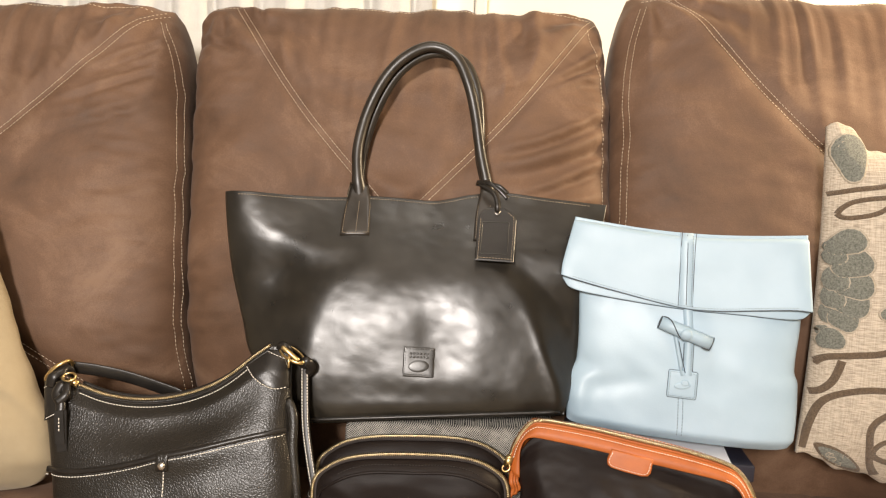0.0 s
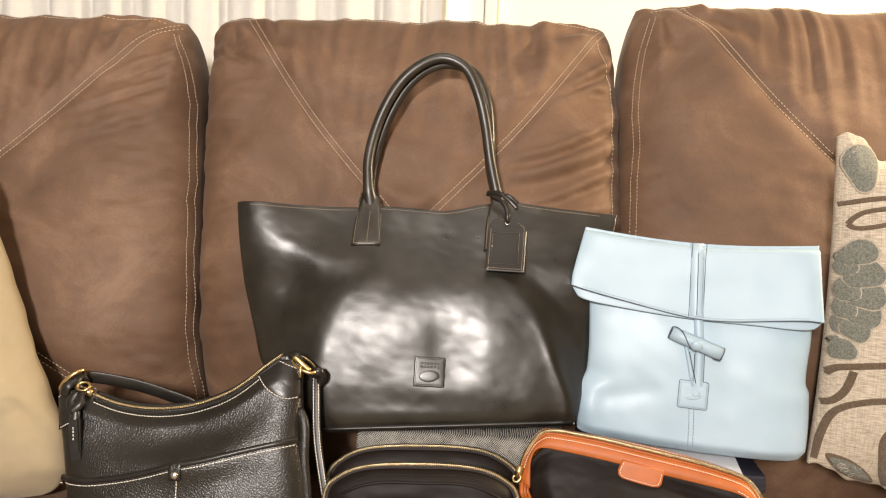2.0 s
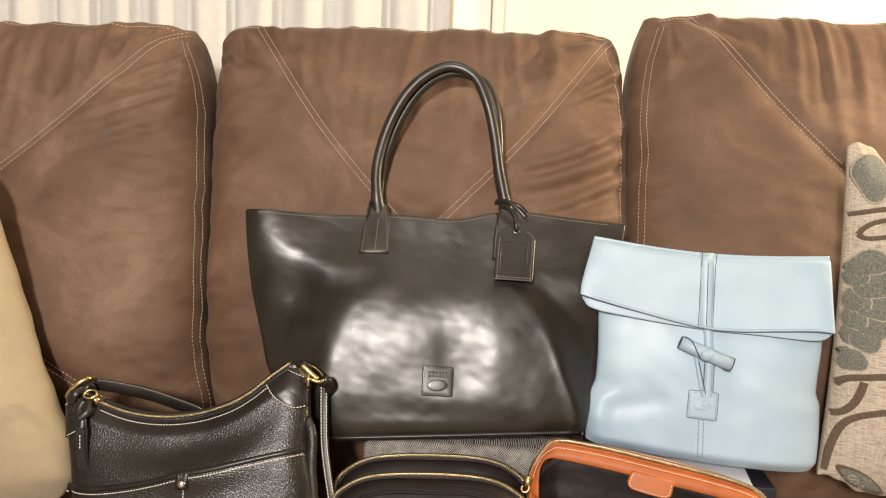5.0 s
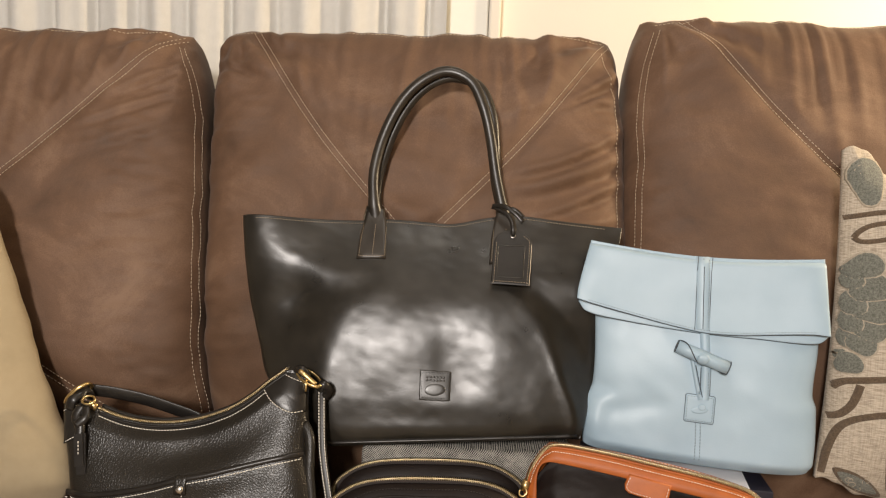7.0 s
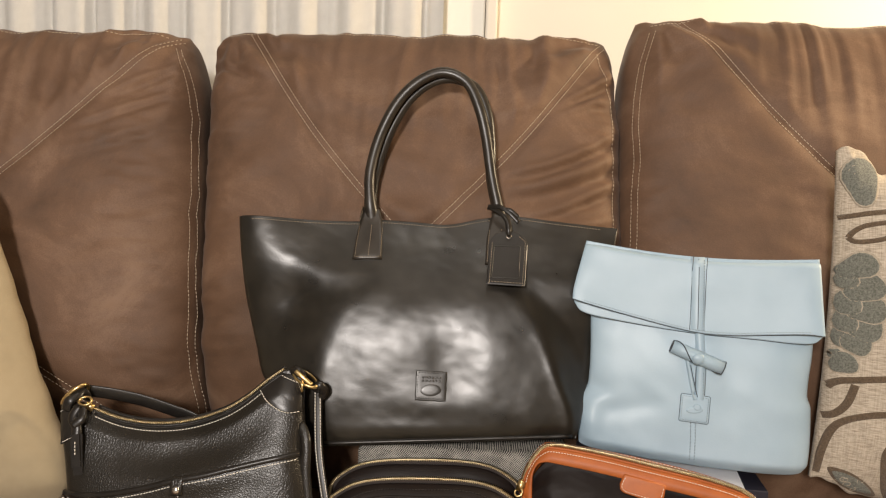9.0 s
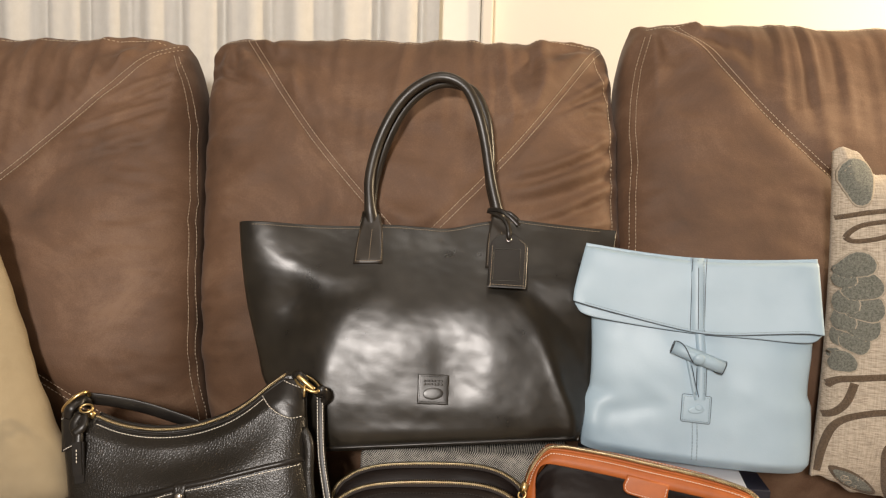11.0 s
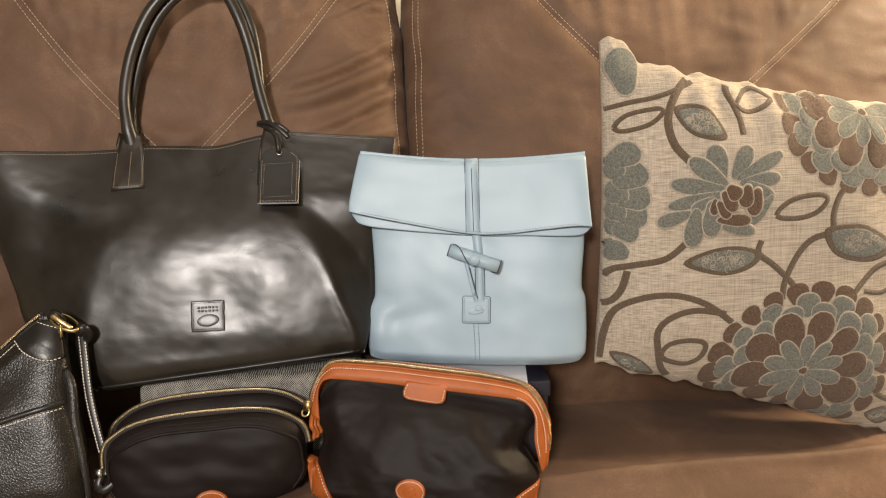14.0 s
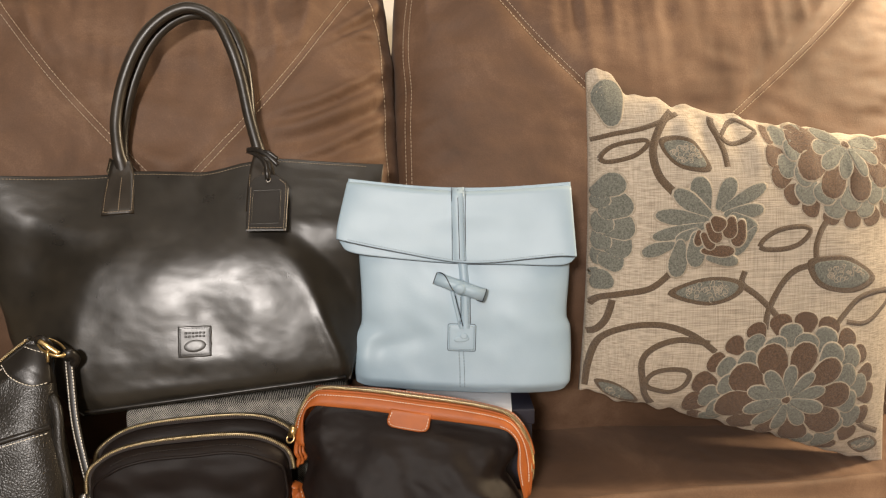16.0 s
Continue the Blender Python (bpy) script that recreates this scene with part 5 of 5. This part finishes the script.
# ---- the scatter cushions ----
def make_cream():
    t = thing("cream_pillow", pose(-0.625, 1.02, 0.62, -6, 0, 0), "plain cream cotton scatter cushion standing on the sofa", "pillow", -0.160)
    edge = [(-0.160, 0.020), (-0.150, 0.075), (-0.125, 0.100), (-0.100, 0.108), (-0.04, 0.091), (0.038, 0.055), (0.141, 0.018), (0.237, -0.020), (0.30, -0.045), (0.33, -0.07)]

    def place(u, v):
        z = -0.160 + 0.49 * v
        r = lerp(edge, z) + 0.003 * nz(z * 30, 0, 0, 1)
        return r - 0.44 * (1 - u) + 0.03 * (1 - u) * v, z

    def front(u, v):
        return 0.006 + 0.075 * plump(u, v, 3.2, 3.2, 0.75) + 0.006 * nz(u * 3, v * 3, 1.1, 2.2) + 0.005 * smooth01(0.75, 1, u) * nz(u * 2, v * 14, 2.2, 1.5)

    sh = pouf(place, front, lambda u, v: 0.006 + 0.06 * plump(u, v, 3.2, 3.2, 0.75), 60, 60)
    part("cover", sh, CREAM, t)


make_cream()


def make_floral():
    t = thing("floral_pillow", pose(0.70, 0.985, 0.80, -3, 0, 0), "oatmeal linen cushion with grey-blue and brown woven flowers", "pillow", -0.375)
    tl, tr, br, bl = Vector((-0.160, 0.216)), Vector((0.325, 0.128)), Vector((0.305, -0.372)), Vector((-0.172, -0.224))

    def place(u, v):
        p = bl.lerp(br, u).lerp(tl.lerp(tr, u), v)
        a, b = abs(2 * u - 1), abs(2 * v - 1)
        pin = 0.014 * (1 - a ** 2) * b ** 6
        x = p.x + 0.008 * (1 - b ** 2) * a ** 6 * (1 if u < 0.5 else -1)
        z = p.y + (-pin if v > 0.5 else 0.3 * pin) + (0.005 * nz(u * 9, v * 3, 0, 1.4) + 0.007 * nz(u * 22, 0, 5, 1.0)) * b ** 8 + 0.020 * (1 - smooth01(0.055, 0.12, u)) * max(0, 2 * v - 1) ** 4 - 0.008 * max(0, 1 - u / 0.03) ** 2 * max(0, 2 * v - 1) ** 4
        return x, z

    def front(u, v):
        f = 0.004 + 0.062 * plump(u, v, 3.6, 3.6, 0.75)
        f += 0.003 * nz(u * 3, v * 3, 8.8, 2.0)
        f += 0.011 * smooth01(0.74, 0.95, v) * (1 - smooth01(0.97, 1, v)) * nz(u * 14, v * 4, 3.1, 1.3)
        return f

    sh = pouf(place, front, lambda u, v: 0.004 + 0.055 * plump(u, v, 3.4, 3.4, 0.75), 110, 110)
    sh.v = [p + Vector((0, 0.052, 0)) for p in sh.v]
    part("cover", sh, LINEN, t)
    sf = Surf(sh)

    def inside(x, z):
        hit = sf.trees[0].ray_cast(Vector((x, -3, z)), Vector((0, 1, 0)))
        return hit[0] is not None

    def trim_in(c, poly, most=1.0):
        """Draws an outline in where it would run over the cushion's edge."""
        reach = []
        for x, z in poly:
            k = 1.0
            while k > 0.1 and not inside(c[0] + (x - c[0]) * k, c[1] + (z - c[1]) * k):
                k -= 0.05
            reach.append(k if k > 0.99 else k * most)
        n = len(poly)
        reach = [min(reach[i - 1], reach[i], reach[(i + 1) % n]) for i in range(n)]
        reach = [(reach[i - 1] + 2 * reach[i] + reach[(i + 1) % n]) / 4 for i in range(n)]
        return [(c[0] + (x - c[0]) * k, c[1] + (z - c[1]) * k) for (x, z), k in zip(poly, reach)]

    def vine(pts, width=0.0105, closed=False):
        line = curve(pts, 60, closed)
        line = [p for p in line if inside(*p) and inside(p[0], p[1] + 0.011)]
        if closed:
            line = line + line[:1]
        if len(line) > 3:
            part("vine", ribbon(sf, line[::3] + [line[-1]], width * 0.92, 0.0004, 44), CHEN_VINE, t)

    def filled_leaf(pts):
        o = [p for p in curve(pts, 44, True) if inside(*p)]
        rim = patch(sf, o, 0.0006, 3)
        lf = part("leaf", rim, CHEN_VINE, t)
        n = len(o)
        cx, cz = sum(p[0] for p in o) / n, sum(p[1] for p in o) / n
        ctr = patch(sf, [(cx + (x - cx) * 0.80, cz + (z - cz) * 0.74) for x, z in o], 0.0010, 3)
        part("leaf_fill", ctr, CHEN_BLUE, lf)
        s2 = Surf(sh, ctr)
        sw = Shape()
        rnd = random.Random(int(1000 * (cx + 2)))
        wide = max(p[0] for p in o) - min(p[0] for p in o)
        for k in range(46 if wide > 0.07 else 10):
            x, z = cx + (rnd.random() - 0.5) * 0.62 * wide, cz + (rnd.random() - 0.5) * 0.024
            a, r = rnd.random() * 6.28, 0.0028 + 0.0026 * rnd.random()
            q = [(x + r * (0.4 + 0.6 * m / 9) * math.cos(a + 0.62 * m), z + r * (0.4 + 0.6 * m / 9) * math.sin(a + 0.62 * m)) for m in range(10)]
            if all(abs(p[0] - cx) / (0.40 * wide) + abs(p[1] - cz) / 0.021 < 1.0 for p in q):
                ribbon(s2, q, 0.0010, 0.0006, 12, s=sw)
        if sw.v:
            part("leaf_curl", sw, EDGE_THREAD, lf, kind="stuff")

    def petal(c, ang, length, width, blunt=0.62):
        o = []
        ca, sa = math.cos(ang), math.sin(ang)
        for k in range(18):
            q = 2 * math.pi * k / 18
            l = -math.cos(q) * length / 2
            w = math.copysign(abs(math.sin(q)) ** 0.8, math.sin(q)) * width / 2 * (0.70 + 0.30 * smooth01(-0.6, 0.5, -math.cos(q)))
            o.append((c[0] + l * ca - w * sa, c[1] + l * sa + w * ca))
        return o

    def flower(name, petals):
        """petals: (centre, direction, length, width, colour, layer)"""
        pale, pieces = Shape(), []
        for c, ang, le, wi, col, layer in petals:
            o = petal(c, ang, le, wi)
            if not inside(*c):
                continue
            o = trim_in(c, o)
            patch(sf, o, 0.0003 + 0.00036 * layer, 4, s=pale)
            pieces.append((patch(sf, trim_in(c, petal(c, ang, le - 0.0030, wi - 0.0034), 0.92), 0.00046 + 0.00036 * layer, 4), CHEN_BLUE if col == "b" else CHEN_BROWN))
        root = part(name, pale, EDGE_THREAD, t, kind="stuff")
        for shape, material in pieces:
            part("petal", shape, material, root)

    def mum(cx, cz, r, squash=1.0, turn=0.0):
        ps = []
        for n, rr, le, wi, col, layer, off in ((22, 0.91, 0.26, 0.28, "n", 0, 0.0), (13, 0.78, 0.28, 0.30, "b", 1, 0.3), (13, 0.66, 0.28, 0.30, "b", 2, 0.8), (10, 0.47, 0.50, 0.36, "n", 3, 0.1), (10, 0.235, 0.40, 0.19, "b", 4.2, 0.45)):
            for k in range(n):
                a = 2 * math.pi * (k + off) / n + turn
                w = 1 + 0.10 * math.sin(7.3 * k + n)
                ps.append(((cx + r * rr * math.cos(a), cz + squash * r * rr * math.sin(a)), math.atan2(squash * math.sin(a), math.cos(a)), r * le * w, r * wi * w, col, layer + 0.45 * (k % 2)))
        ps.append(((cx, cz), 0.0, r * 0.11, r * 0.11, "n", 5.4))
        flower("mum_flower", ps)

    vine([(-0.159, 0.135), (-0.128, 0.142), (-0.089, 0.149), (-0.042, 0.167), (-0.018, 0.183)], 0.008)
    vine([(-0.026, 0.183), (-0.061, 0.160), (-0.081, 0.122), (-0.076, 0.085), (-0.056, 0.060)], 0.013)
    vine([(-0.147, 0.109), (-0.132, 0.125), (-0.096, 0.132), (-0.087, 0.128), (-0.104, 0.112), (-0.135, 0.104)], 0.0075, True)
    filled_leaf([(-0.073, 0.132), (-0.045, 0.137), (-0.021, 0.125), (-0.004, 0.089), (-0.041, 0.091), (-0.063, 0.107)])
    vine([(0.014, 0.170), (0.005, 0.154), (0.011, 0.132), (0.017, 0.113), (0.019, 0.093)])
    vine([(0.015, 0.135), (0.038, 0.154), (0.066, 0.157), (0.071, 0.146), (0.055, 0.131), (0.031, 0.124)], 0.008, True)
    vine([(0.063, -0.017), (0.083, 0.002), (0.116, 0.009), (0.137, 0.004), (0.121, -0.015), (0.092, -0.022)], 0.0085, True)
    vine([(0.186, 0.030), (0.158, 0.011), (0.146, -0.016), (0.147, -0.041)])
    filled_leaf([(0.134, -0.039), (0.168, -0.033), (0.202, -0.038), (0.244, -0.068), (0.212, -0.087), (0.169, -0.083), (0.144, -0.068)])
    vine([(0.147, -0.044), (0.118, -0.051), (0.097, -0.070), (0.078, -0.105), (0.074, -0.133)])
    filled_leaf([(-0.065, -0.078), (-0.031, -0.060), (0.010, -0.056), (0.044, -0.067), (0.027, -0.087), (-0.014, -0.095)])
    vine([(0.043, -0.050), (0.039, -0.067), (0.060, -0.084), (0.082, -0.105), (0.099, -0.126)])
    vine([(-0.059, -0.047), (-0.087, -0.070), (-0.127, -0.079), (-0.152, -0.086), (-0.166, -0.104)])
    vine([(-0.134, -0.087), (-0.141, -0.114), (-0.153, -0.131), (-0.167, -0.136)])
    vine([(-0.166, -0.215), (-0.161, -0.177), (-0.147, -0.142), (-0.111, -0.124), (-0.070, -0.122), (-0.030, -0.136), (0.004, -0.162)])
    vine([(-0.005, -0.149), (-0.046, -0.143), (-0.078, -0.153), (-0.094, -0.173), (-0.090, -0.205), (-0.082, -0.230), (-0.069, -0.246)])
    vine([(-0.084, -0.214), (-0.078, -0.194), (-0.054, -0.187), (-0.030, -0.192), (-0.033, -0.213), (-0.053, -0.224)], 0.009, True)
    vine([(0.176, -0.138), (0.192, -0.119), (0.221, -0.095), (0.265, -0.089), (0.30, -0.10)])
    vine([(0.197, -0.129), (0.232, -0.133), (0.264, -0.114), (0.28, -0.10)], 0.0085)
    vine([(0.225, -0.275), (0.247, -0.293), (0.280, -0.308)])
    filled_leaf([(-0.154, -0.206), (-0.130, -0.208), (-0.106, -0.222), (-0.088, -0.243), (-0.113, -0.240), (-0.139, -0.227)])
    filled_leaf([(0.232, -0.322), (0.262, -0.312), (0.286, -0.330), (0.262, -0.345)])
    flower("side_petal", [((-0.1340, 0.184), radians(96), 0.070, 0.050, "b", 3)])

    def petals_of(rows, colour, base, step, grow):
        """rows: root x, z, tip x, z, width; each lies over the one before."""
        return [(((x0 + x1) / 2, (z0 + z1) / 2), math.atan2(z1 - z0, x1 - x0), math.hypot(x1 - x0, z1 - z0) * (1 + 0.4 * (grow - 1)), w * grow, colour, base + step * k) for k, (x0, z0, x1, z1, w) in enumerate(rows)]

    flower("side_flower", petals_of([
        (-0.168, -0.057, -0.150, -0.040, 0.031), (-0.160, -0.068, -0.135, -0.053, 0.027), (-0.162, -0.032, -0.144, -0.020, 0.030), (-0.150, -0.031, -0.120, -0.030, 0.032),
        (-0.146, -0.010, -0.110, -0.010, 0.034), (-0.166, -0.012, -0.139, 0.006, 0.034), (-0.146, 0.010, -0.107, 0.018, 0.034), (-0.166, 0.009, -0.138, 0.033, 0.037),
        (-0.146, 0.030, -0.112, 0.054, 0.034), (-0.164, 0.038, -0.146, 0.067, 0.036), (-0.154, 0.060, -0.119, 0.081, 0.031), (-0.161, 0.062, -0.159, 0.092, 0.034)], "b", 0.0, 0.5, 1.3))
    rose = petals_of([
        (-0.013, 0.030, -0.024, 0.081, 0.030), (0.002, 0.035, 0.026, 0.078, 0.025), (0.007, 0.034, 0.072, 0.067, 0.021), (0.010, 0.029, 0.068, 0.035, 0.021), (0.020, 0.030, 0.059, 0.006, 0.020),
        (0.058, 0.012, 0.026, -0.027, 0.018), (-0.005, 0.025, -0.057, 0.063, 0.026), (-0.006, 0.020, -0.082, 0.031, 0.024), (-0.010, 0.016, -0.086, 0.000, 0.020), (-0.024, 0.011, -0.056, -0.006, 0.016),
        (-0.054, -0.008, -0.099, -0.022, 0.021), (-0.048, -0.002, -0.055, -0.055, 0.027), (-0.028, 0.008, -0.029, -0.042, 0.027), (-0.016, -0.028, 0.032, -0.036, 0.019)], "b", 0.0, 0.5, 1.15)
    rose += petals_of([
        (-0.024, 0.010, -0.026, -0.013, 0.013), (-0.022, -0.019, 0.025, -0.021, 0.017), (0.036, 0.022, 0.027, -0.015, 0.022), (0.022, 0.027, 0.016, -0.004, 0.021),
        (-0.021, 0.006, -0.005, -0.017, 0.016), (-0.014, 0.019, 0.004, -0.008, 0.019), (-0.007, 0.026, 0.010, 0.009, 0.022)], "n", 7.0, 0.5, 1.25)
    flower("rose_flower", rose)
    mum(0.115, -0.240, 0.138, 0.90)
    mum(0.205, 0.118, 0.128, 0.86, 0.4)


make_floral()
